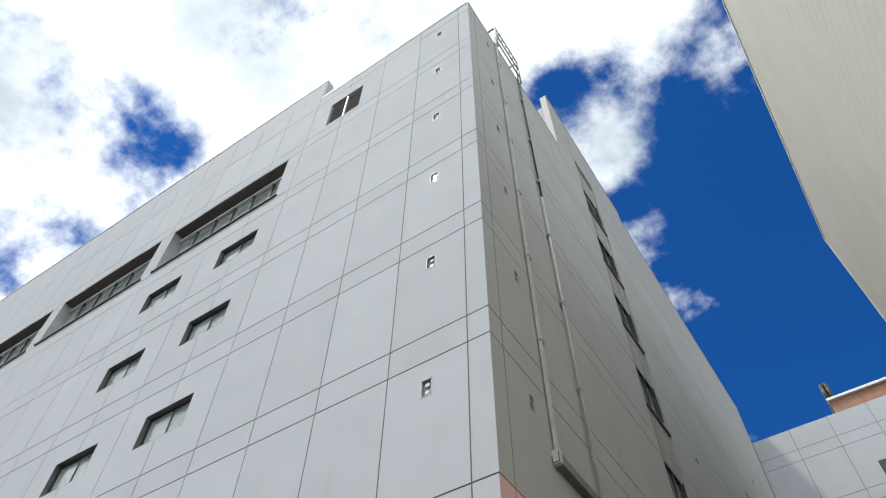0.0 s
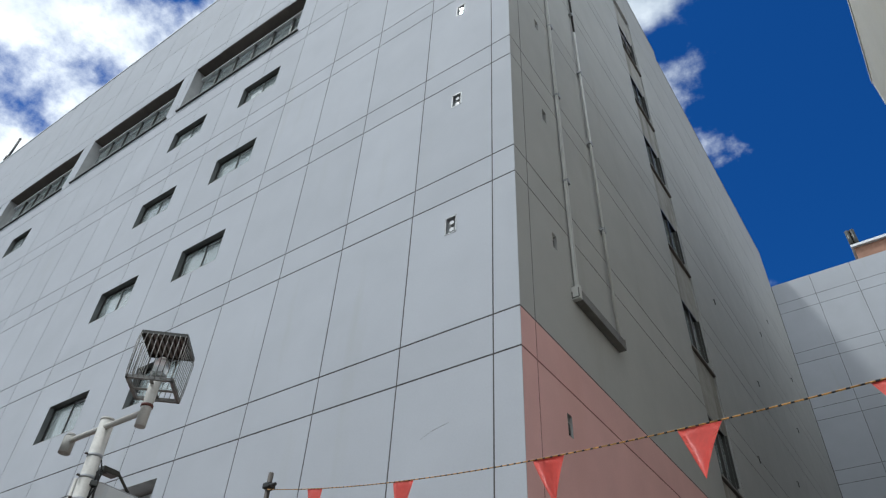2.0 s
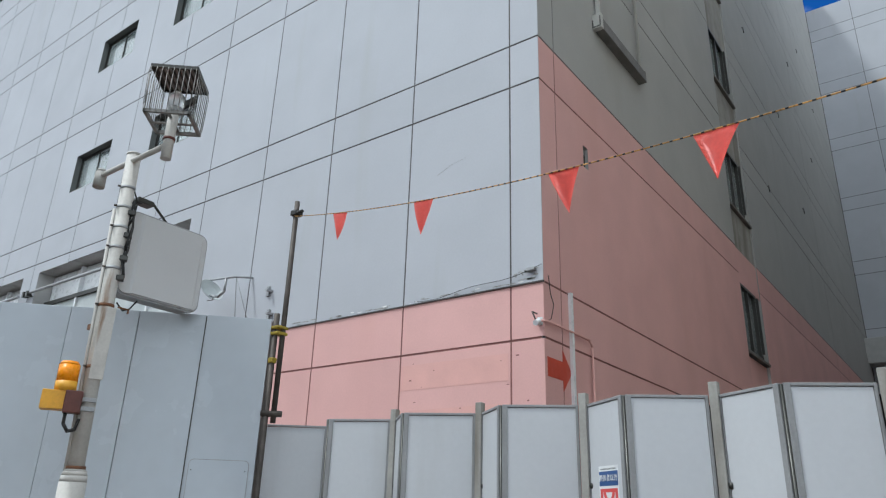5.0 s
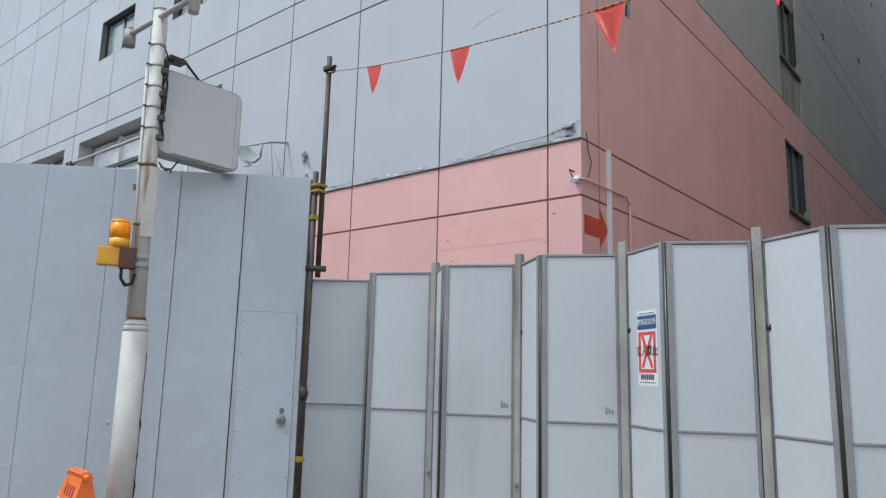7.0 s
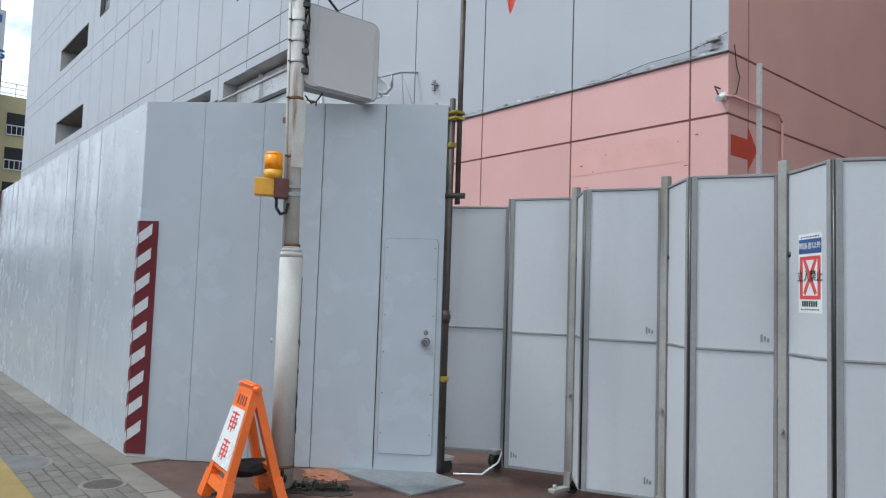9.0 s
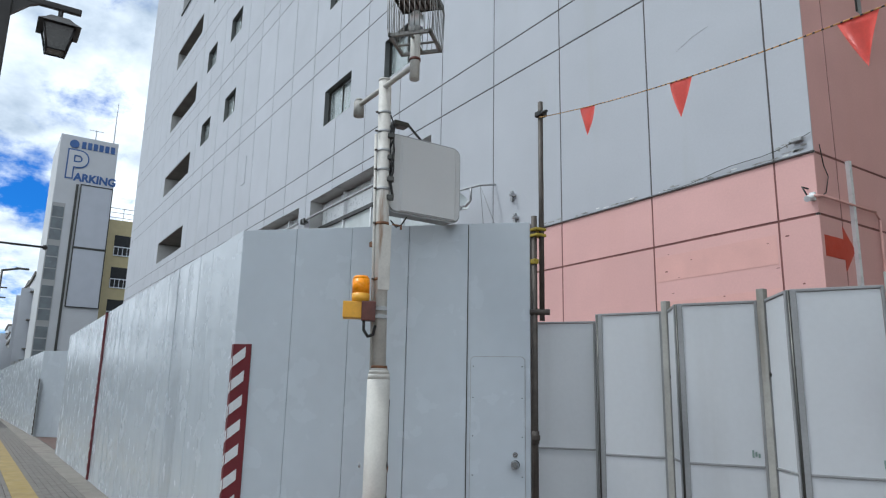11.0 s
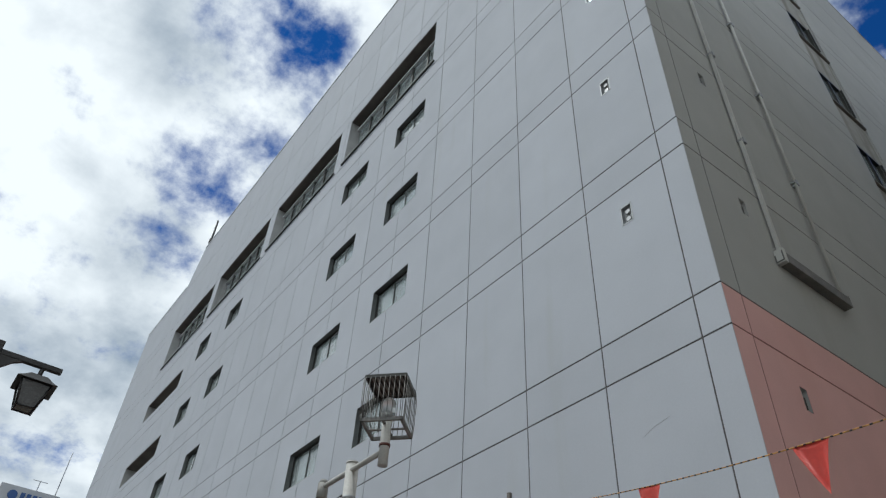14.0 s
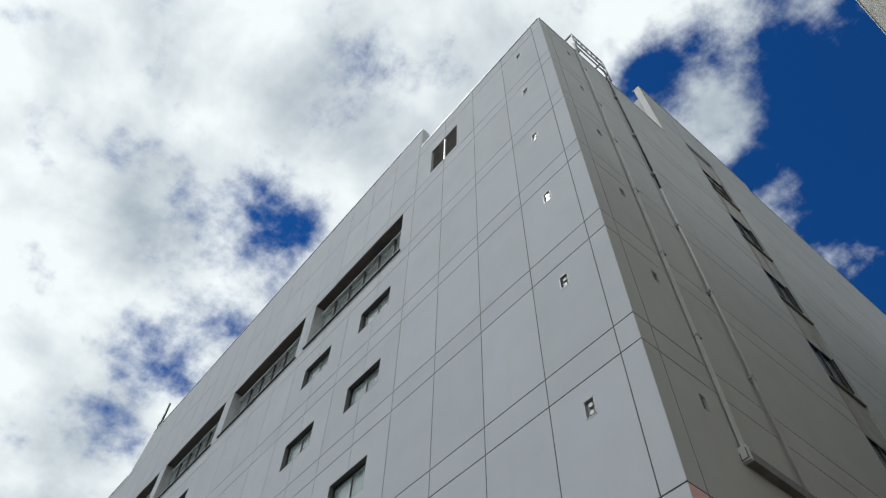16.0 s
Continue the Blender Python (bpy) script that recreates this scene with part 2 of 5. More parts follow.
def tube(bm, a, b, r, seg=12, r2=None):
    a, b = Vector(a), Vector(b)
    d = b - a
    got = bmesh.ops.create_cone(bm, cap_ends=True, segments=seg, radius1=r, radius2=r if r2 is None else r2, depth=d.length)
    q = Vector((0, 0, 1)).rotation_difference(d.normalized()).to_matrix().to_4x4()
    bmesh.ops.transform(bm, matrix=Matrix.Translation((a + b) / 2) @ q, verts=got["verts"])
    for v in got["verts"]:
        for f in v.link_faces:
            f.smooth = len(f.verts) == 4
    return bm


def bent_tube(bm, pts, r, seg=8):
    for a, b in zip(pts, pts[1:]):
        tube(bm, a, b, r, seg)
    for p in pts[1:-1]:
        got = bmesh.ops.create_icosphere(bm, subdivisions=2, radius=r)
        bmesh.ops.translate(bm, vec=p, verts=got["verts"])
    return bm


def B():
    return bmesh.new()


def boxed(*args, **kw):
    return box(B(), *args, **kw)


def tubed(*args, **kw):
    return tube(B(), *args, **kw)


def slab(us, vs, holes, put, back, reveal=None):
    """A sheet over the grid us x vs with holes (u0, u1, v0, v1, depth); every edge turns back by its depth. put(u, v, d) gives the place."""
    us = sorted(set(us) | {e for h in holes for e in h[:2] if us[0] < e < us[-1]})
    vs = sorted(set(vs) | {e for h in holes for e in h[2:4] if vs[0] < e < vs[-1]})

    def hole_at(i, j):
        if not (0 <= i < len(us) - 1 and 0 <= j < len(vs) - 1):
            return back
        u, v = (us[i] + us[i + 1]) / 2, (vs[j] + vs[j + 1]) / 2
        for h in holes:
            if h[0] < u < h[1] and h[2] < v < h[3]:
                return h[4] if reveal is None else reveal
        return None

    bm, known = B(), {}

    def vert(u, v, d):
        key = (round(u, 4), round(v, 4), round(d, 4))
        if key not in known:
            known[key] = bm.verts.new(put(u, v, d))
        return known[key]

    for i in range(len(us) - 1):
        for j in range(len(vs) - 1):
            if hole_at(i, j) is not None:
                continue
            a, b, c, d = us[i], us[i + 1], vs[j], vs[j + 1]
            bm.faces.new([vert(a, c, 0), vert(b, c, 0), vert(b, d, 0), vert(a, d, 0)])
            for (di, dj), (p, q) in (((-1, 0), ((a, d), (a, c))), ((1, 0), ((b, c), (b, d))), ((0, -1), ((a, c), (b, c))), ((0, 1), ((b, d), (a, d)))):
                depth = hole_at(i + di, j + dj)
                if depth:
                    bm.faces.new([vert(*p, 0), vert(*p, depth), vert(*q, depth), vert(*q, 0)])
    return bm


# ---- the large building: two clad walls that meet in a corner at the origin ----
STOREY = 4.72
RECESS = 0.009  # depth of the sealed joints
BANDS = [(4.17 + STOREY * k, 5.08 + STOREY * k) for k in range(7)]
ZS = sorted({0.0} | {z for pair in BANDS for z in pair})
COLS_A = [0.0, -0.6] + [-0.6 - 2.28 * k for k in range(1, 25)]
WEST_END = -56.4


def top_a(x):
    if x > -9.6:
        return 38.45
    if x > -45.0:
        return 41.0
    if x > -46.8:
        return 41.0 - 3.2 * (-45.0 - x) / 1.8
    return 37.8


OPEN_A = []
for k, z in enumerate((12.56, 17.25, 21.93, 26.6)):
    OPEN_A += [(-13.08, -10.87, z - 1.38, z, 0.32), (-17.65, -15.44, z - 1.38, z, 0.32)]
    if k:
        OPEN_A += [(-31.3, -29.4, z - 1.38, z, 0.32), (-35.95, -34.1, z - 1.38, z, 0.32)]
STRIPS = [(-18.5, -10.6), (-27.4, -19.5), (-36.3, -28.4), (-45.2, -37.3)]
OPEN_A += [(a, b, 28.95, 32.4, 0.7) for a, b in STRIPS]
HOLES = [(-45.1, -38.3, z - 1.4, z, 1.8) for z in (25.8, 21.05, 16.33, 11.62)]
OPEN_A += HOLES
LOW = [(-18.4, -10.2), (-27.3, -19.5), (-36.3, -28.5)]
OPEN_A += [(a, b, 5.3, 8.55, 0.9) for a, b in LOW]
OPEN_A += [(-8.52, -6.45, 33.75, 36.25, 0.3)]
VENTS_A = [(-1.87, -1.57, 12.5 + STOREY * k, 13.02 + STOREY * k, 0.12) for k in range(6)]
OPEN_A += VENTS_A

building = thing("department_store", (0, 0, 0), "tall windowed commercial building with grey-white cladding and a pink base", "building")


def put_a(u, v, d):
    return (u, d, min(v, top_a(u)))


def put_a_core(u, v, d):
    return (u, RECESS + d, min(v, top_a(u)))


SLOPE = [-9.599, -9.601, -45.0, -46.8]


def core_wall(name, bm, axis, face, split, label=""):
    """The wall behind the cladding: dark in the joints, painted in the reveals of its openings."""
    for f in bm.faces:
        if all(abs(v.co[axis] - face) < 1e-4 for v in f.verts):
            f.material_index = 2 if f.calc_center_median().z < split else 1
    ob = part(name, bm, REVEAL, building, label)
    ob.data.materials.append(SEAM)
    ob.data.materials.append(PINK_SEAM)


core_wall("wall", slab([WEST_END] + SLOPE + [-0.05], [0.0, 5.08, 41.0], OPEN_A, put_a_core, 0.4), 1, RECESS, 5.08, "recessed joints and window reveals of the clad wall")

cols = sorted(COLS_A + [WEST_END])
gap, gap_z = 0.016, 0.019
rows_a = ZS + [37.4, 41.0]


def panel_cells(cols, rows):
    for i in range(len(cols) - 1, 0, -1):
        for a, b in zip(rows, rows[1:]):
            yield cols[i - 1], cols[i], a, b


def clad(cells, openings, put, top, mat_of, parent, limit=300, splits=()):
    """Cladding panels with open joints between them; the nearest stay single pieces."""
    joined = {}
    made = 0
    whole = []
    for u0, u1, v0, v1 in cells:
        cuts = sorted((h for h in openings if h[0] <= u0 + gap and h[1] >= u1 - gap and h[2] < v1 and h[3] > v0), key=lambda h: h[2])
        low = v0
        for h in cuts:
            if h[2] - low > 0.1:
                whole.append((u0, u1, low, h[2]))
            low = max(low, h[3])
        if v1 - low > 0.1:
            whole.append((u0, u1, low, v1))
    for u0, u1, v0, v1 in whole:
        if v0 >= max(top(u0 + 0.01), top(u1 - 0.01)) - 0.1:
            continue
        a, b, c, d = u0 + gap, u1 - gap, v0 + gap_z, v1 - gap_z
        holes = [h for h in openings if h[0] < b and h[1] > a and h[2] < d and h[3] > c]
        if any(h[0] <= a and h[1] >= b and h[2] <= c and h[3] >= d for h in holes):
            continue
        us = [a] + [s for s in splits if a < s < b] + [b]
        bm = slab(us, [c, d], holes, put, RECESS, RECESS)
        mat = mat_of(u0, u1, v0, v1)
        if made < limit:
            part("panel", bm, mat, parent)
            made += 1
        else:
            me = bpy.data.meshes.new("tmp")
            bm.to_mesh(me)
            bm.free()
            joined.setdefault(mat.name, (mat, B()))[1].from_mesh(me)
            bpy.data.meshes.remove(me)
    for mat, bm in joined.values():
        tagged(part("cladding", bm, mat, parent), kind="stuff")


wall_a = part("street_wall", slab([-56.4, -0.0], [-0.5, 0.0], [], lambda u, v, d: (u, 0.05 + d, v), 0.3), CONCRETE, building, "concrete plinth")
clad(panel_cells(cols, rows_a), OPEN_A, put_a, top_a, lambda u0, u1, v0, v1: PINK if v1 < 5.2 else WHITE, building, 190, SLOPE)

# side wall
END_B = 45.05


def top_b(y):
    if y < 9.8:
        return 38.45
    if y < 21.0:
        return 45.5
    return 44.5


SLOT = (12.55, 15.05)
OPEN_B = [(SLOT[0], SLOT[1], 3.0, 41.0, 0.14)]
OPEN_B += [(1.70, 1.92, 7.85 + STOREY * k, 8.32 + STOREY * k, 0.12) for k in range(7)]


def put_b(u, v, d):
    return (-d, u, min(v, top_b(u)))


def put_b_core(u, v, d):
    return (-RECESS - d, u, min(v, top_b(u)))


BREAK_B = [9.799, 9.801, 20.999, 21.001]
core_wall("side_wall", slab([0.05] + BREAK_B + [END_B], [0.0, 9.8, 45.5], OPEN_B, put_b_core, 0.4), 0, -RECESS, 9.8)
cols_b = [0.0, 0.6, 12.55, 15.05, 30.05, 45.05]
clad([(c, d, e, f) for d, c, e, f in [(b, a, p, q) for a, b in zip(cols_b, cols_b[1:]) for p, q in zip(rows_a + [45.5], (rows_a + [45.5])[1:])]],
     OPEN_B, put_b, top_b, lambda u0, u1, v0, v1: PINK if v1 < 9.9 else BEIGE_SHADED, building, 100, BREAK_B)

# ---- ground ----
ground = part("ground", boxed(-900, 900, -900, 900, -0.6, -0.13), ASPHALT)
tagged(ground, "dark grey asphalt ground reaching the horizon", "ground", kind="structure")
pavement = part("pavement", boxed(-200, 40, -10.6, -7.66, -0.3, -0.03), PAVER_BASE)
tagged(pavement, "grey paved pavement along the hoarding", "pavement", kind="structure")
yard = part("yard_floor", box(boxed(-56, 9, -7.66, 0.0, -0.3, -0.012), 9, 40, -7.66, -5.22, -0.3, -0.012), TERRACOTTA)
tagged(yard, "stained red-brown tiled entrance floor", "floor", kind="structure")

# ---- hoarding ----
FL, FR = Vector((-1.19, -7.62, 0)), Vector((0.640, -5.780, 0))


rng0 = random.Random(2)


def sheet_fence(name, a, b, count, label, skip=()):
    """Steel sheets 3 m high, with a folded seam at each joint."""
    f = thing(name, a, label, "hoarding")
    along = (b - a).normalized()
    out = Vector((along.y, -along.x, 0))
    step = (b - a).length / count
    for k in range(count):
        m = Matrix(((along.x, -out.x, 0, a.x), (along.y, -out.y, 0, a.y), (0, 0, 1, 0), (0, 0, 0, 1))) @ Matrix.Translation((k * step, 0, 0))
        bm = B()
        box(bm, 0.002, step - 0.002, 0, 0.03, -0.008, 3.0, m @ Matrix.Rotation(rng0.uniform(-0.008, 0.008), 4, "Z"), 0.004)
        part("sheet", bm, STEEL_WHITE, f)
        part("backing", box(B(), 0.0, step, 0.035, 0.045, 0.05, 2.95, m), GALV, f)
    return f


front = sheet_fence("front_hoarding", FL, FR, 5, "white steel sheet hoarding with a small door")
side = sheet_fence("side_hoarding", Vector((-16.0, -7.46, 0)), FL, 30, "long glossy white steel hoarding along the pavement")

# ---- corner, roof and closed inside of the building ----
def fa(u, v, d):
    return (u, d, v)


def fb(u, v, d):
    return (-d, u, v)


def fw(u, v, d):
    return (u, END_B + d, v)


def fbox(bm, put, u0, u1, v0, v1, d0, d1, bevel=0.0):
    """A box between two corners given along a wall, up it, and in from its face."""
    p, q = put(u0, v0, d0), put(u1, v1, d1)
    return box(bm, min(p[0], q[0]), max(p[0], q[0]), min(p[1], q[1]), max(p[1], q[1]), min(p[2], q[2]), max(p[2], q[2]), None, bevel)


def fboxed(*args, **kw):
    return fbox(B(), *args, **kw)


for za, zb in zip(rows_a, rows_a[1:]):
    zb = min(zb, 38.43)
    part("corner_trim", boxed(-0.05, -0.001, 0.001, 0.05, za + gap_z, zb - gap_z), PINK if zb < 5.2 else WHITE, building, "pale corner strip")
part("corner_joint", boxed(-0.045, -0.012, 0.012, 0.045, 0.0, 38.4), SEAM, building, "dark sealed joint at the corner")
# near-black block puts the rooms' darkness into colour and stops light leaks
part("inside", boxed(-56.0, -0.55, 2.0, 44.9, 0, 36.8), DARK, building, "near-black solid standing in for the unlit rooms")
part("roof", boxed(-56.3, -0.06, 0.44, 45.0, 36.9, 37.3), CONCRETE, building)
part("end_wall", boxed(-56.4, -56.1, 0.44, 45.0, 0, 37.0), WHITE, building)
part("penthouse", boxed(-44.9, -9.64, 0.44, 9.0, 37.3, 40.9), WHITE, building)
part("rooftop_block", boxed(-9.0, -0.44, 9.84, 44.9, 37.3, 44.2), WHITE, building)
for u0, u1, v in ((-9.58, -0.05, 38.45), (-45.0, -9.62, 41.0), (WEST_END, -46.9, 37.8)):
    part("parapet_cap", fboxed(fa, u0, u1, v, v + 0.09, -0.04, 0.5, bevel=0.01), SIGN_WHITE, building, "white metal parapet capping")
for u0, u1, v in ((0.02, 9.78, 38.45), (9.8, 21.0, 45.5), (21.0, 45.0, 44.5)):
    part("parapet_cap", fboxed(fb, u0, u1, v, v + 0.08, -0.03, 0.5, bevel=0.01), BEIGE_SHADED, building)
part("aerial", tube(tubed((-45.0, 0.2, 40.9), (-45.0, 0.2, 44.4), 0.09, 8), (-45.0, 0.2, 41.7), (-45.0, 0.2, 42.2), 0.17, 8), BROWN_METAL, building, "dark roof aerial")


# ---- windows ----
JAMB = material("grey_green_jamb", (0.13, 0.14, 0.135), 0.5, vary=0.12)


def sliding_window(put, u0, u1, v0, v1, d, blind=(0.55, 1.0)):
    """Two sashes in a dark frame, with a pale sill and a drawn blind behind."""
    bm = B()
    for a, b_, c, e in ((u0, u0 + 0.05, v0, v1), (u1 - 0.05, u1, v0, v1), (u0, u1, v1 - 0.05, v1), (u0, u1, v0, v0 + 0.05)):
        fbox(bm, put, a, b_, c, e, d - 0.03, d + 0.05)
    w = part("window", bm, FRAME, building)
    mid = (u0 + u1) / 2
    for k, (a, b_) in enumerate(((u0 + 0.05, mid + 0.03), (mid - 0.03, u1 - 0.05))):
        q = d + 0.01 + 0.025 * k
        part("pane", fboxed(put, a + 0.03, b_ - 0.03, v0 + 0.08, v1 - 0.08, q, q + 0.008), GLASS, w)
        bm = B()
        for r in ((a, a + 0.035, v0 + 0.05, v1 - 0.05), (b_ - 0.035, b_, v0 + 0.05, v1 - 0.05), (a, b_, v0 + 0.05, v0 + 0.09), (a, b_, v1 - 0.09, v1 - 0.05)):
            fbox(bm, put, *r, q - 0.008, q + 0.018)
        part("sash", bm, ALU if k else FRAME, w)
    for k, (a, b_) in enumerate(((u0 + 0.06, mid), (mid, u1 - 0.06))):
        low = v0 + 0.05 + (1 - blind[k]) * (v1 - v0)
        part("blind", fboxed(put, a, b_, low, v1 - 0.05, d + 0.12 + 0.03 * k, d + 0.13 + 0.03 * k), BLIND, w)
    part("sill", fboxed(put, u0, u1, v0 - 0.004, v0 + 0.012, 0.002, d), REVEAL, w)
    for a, b_ in ((u0 - 0.006, u0 + 0.006), (u1 - 0.006, u1 + 0.006)):
        part("jamb", fboxed(put, a, b_, v0, v1, 0.003, d - 0.03), JAMB, w, "dark metal jamb")
    part("head", fboxed(put, u0 + 0.006, u1 - 0.006, v1 - 0.006, v1 + 0.006, 0.003, d - 0.03), JAMB, w)
    return w


rng = random.Random(4)
for u0, u1, v0, v1, d in OPEN_A[:14]:
    sliding_window(fa, u0 + 0.01, u1 - 0.01, v0 + 0.01, v1 - 0.01, 0.2, (rng.choice((0.9, 1.0, 0.7)), 1.0))

for u0, u1 in STRIPS:
    v0, v1, d = 28.95, 32.4, 0.55
    w = part("strip_window", fboxed(fa, u0, u1, v0, v0 + 0.12, d - 0.06, d + 0.1), FRAME, building, "long recessed window band")
    part("head_panel", fboxed(fa, u0, u1, v1 - 0.3, v1, d, d + 0.15), REVEAL, w)
    part("soffit", fboxed(fa, u0 + 0.005, u1 - 0.005, v1 - 0.012, v1 - 0.004, 0.0, d), SOFFIT_SHADE, w, "dark brown soffit")
    part("head_rail", fboxed(fa, u0, u1, v1 - 0.42, v1 - 0.3, d - 0.12, d + 0.1), SIGN_WHITE, w)
    part("sill_rail", fboxed(fa, u0, u1, v1 - 1.95, v1 - 1.85, d - 0.05, d + 0.1), SIGN_WHITE, w)
    part("ledge", fboxed(fa, u0 - 0.1, u1 + 0.15, v0 - 0.07, v0, -0.09, 0.4), FRAME, w, "dark metal ledge")
    n = 6
    step = (u1 - u0) / n
    for k in range(n):
        a, b_ = u0 + k * step, u0 + (k + 1) * step
        part("pane", fboxed(fa, a + 0.04, b_ - 0.04, v1 - 1.85, v1 - 0.42, d + 0.02, d + 0.03), GLASS, w)
        part("lower_panel", fboxed(fa, a + 0.04, b_ - 0.04, v0 + 0.12, v1 - 1.95, d + 0.02, d + 0.05), BLIND, w)
        part("mullion", fboxed(fa, b_ - 0.06, b_ + 0.06, v0 + 0.12, v1 - 0.42, d - 0.06, d + 0.08), FRAME, w)
        if k % 3 != 1:
            part("blind", fboxed(fa, a + 0.05, b_ - 0.05, v1 - 1.84, v1 - 0.9 - 0.3 * (k % 2), d + 0.13, d + 0.14), SIGN_WHITE, w)

for u0, u1, v0, v1, d in HOLES:
    w = part("open_bay", fboxed(fa, u0, u1, v0 - 0.02, v0 + 0.02, 0.03, 1.9), REVEAL, building, "dark recessed balcony opening")
    # dark colour on back and ceiling stands in for shade deep inside
    part("back_wall", fboxed(fa, u0, u1, v0, v1, 1.75, 1.9), SOFFIT_SHADE, w)
    part("ceiling_panel", fboxed(fa, u0 + 0.005, u1 - 0.005, v1 - 0.014, v1 - 0.004, 0.04, 1.75), SOFFIT_SHADE, w)

for n_low, (u0, u1) in enumerate(LOW):
    w = part("low_window", fboxed(fa, u0, u1, 7.5, 7.62, 0.35, 0.55), FRAME, building, "recessed window band with frosted panels")
    n = 4
    step = (u1 - u0) / n
    for k in range(n):
        a, b_ = u0 + k * step, u0 + (k + 1) * step
        part("frosted_panel", fboxed(fa, a + 0.05, b_ - 0.05, 5.35, 7.5, 0.42, 0.46), BLIND, w)
        part("upper_panel", fboxed(fa, a + 0.02, b_ - 0.02, 7.62, 8.5, 0.5, 0.55), SIGN_WHITE, w)
        part("mullion", fboxed(fa, b_ - 0.05, b_ + 0.03, 5.3, 8.5, 0.36, 0.5), SIGN_WHITE, w)
    bm = tubed((u0 - 0.5, -0.12, 7.85 - 0.02 * n_low), (u1 + 0.3, -0.12, 7.85 - 0.02 * n_low), 0.045, 8)
    pipe = part("conduit", bm, GALV, building, "grey conduit along the wall")
    for x in (u0 - 0.35, u0 - 0.1):
        bm = tubed((x, 0.0, 7.75), (x, -0.14, 7.85), 0.03, 6)
        box(bm, x - 0.06, x + 0.06, -0.2, -0.06, 7.72, 7.9)
        part("bracket", bm, FRAME, pipe)

LOUVRE = material("grey_brown_louvre", (0.19, 0.175, 0.16), 0.6, vary=0.12)
w = part("louvre_window", fboxed(fa, -8.52, -6.45, 33.75, 33.83, 0.05, 0.2), FRAME, building, "dark louvred opening below the roof")
for k in range(22):
    z = 33.88 + k * 0.105
    part("slat", box(B(), -8.48, -6.49, -0.035, 0.035, -0.006, 0.006, Matrix.Translation((0, 0.14, z)) @ Matrix.Rotation(radians(-40), 4, "X")), LOUVRE, w)
part("mullion", fboxed(fa, -7.51, -7.46, 33.8, 36.22, 0.03, 0.15), SIGN_WHITE, w)
part("backing", fboxed(fa, -8.5, -6.46, 33.8, 36.22, 0.2, 0.24), REVEAL, w)

GLINT = material("polished_reflector", (0.50, 0.50, 0.49), 0.10, metal=1.0, vary=0.02, bump=0)
for u0, u1, v0, v1, d in VENTS_A:
    n = part("niche", fboxed(fa, u0, u1, v0, v1, 0.09, 0.12), REVEAL, building, "small wall niche with two round lamps")
    bm = B()
    for a, b_, c, e in ((u0 - 0.015, u0 + 0.02, v0 - 0.015, v1 + 0.015), (u1 - 0.02, u1 + 0.015, v0 - 0.015, v1 + 0.015), (u0, u1, v1 - 0.02, v1 + 0.015), (u0, u1, v0 - 0.015, v0 + 0.02)):
        fbox(bm, fa, a, b_, c, e, -0.008, 0.09)
    part("rim", bm, GALV, n)
    for z in (v0 + 0.15, v1 - 0.15):
        m = (u0 + u1) / 2
        part("lamp", tubed((m, 0.09, z), (m, 0.035, z), 0.085, 14, 0.06), GLINT, n, "round silver reflector")
for k in range(7):
    v0 = 7.85 + STOREY * k
    n = part("niche", fboxed(fb, 1.70, 1.92, v0, v0 + 0.47, 0.09, 0.12), REVEAL, building)
    part("lamp", fboxed(fb, 1.76, 1.86, v0 + 0.08, v0 + 0.3, 0.04, 0.09), FRAME, n)
part("hatch", fboxed(fa, -27.15, -26.6, 11.3, 12.65, -0.02, 0.0), WHITE, building, "small flush hatch")

# slot of windows in the side wall
part("slot_back", fboxed(fb, SLOT[0], SLOT[1], 3.0, 41.0, 0.3, 0.4), BEIGE_SHADED, building, "stained back of the window slot")
STAINED = material("stained_spandrel", (0.33, 0.32, 0.29), 0.8, vary=0.12, stain=(0.18, 0.165, 0.135), stain_at=(0.5, 0.75), streak=1.5, spec=0.2)
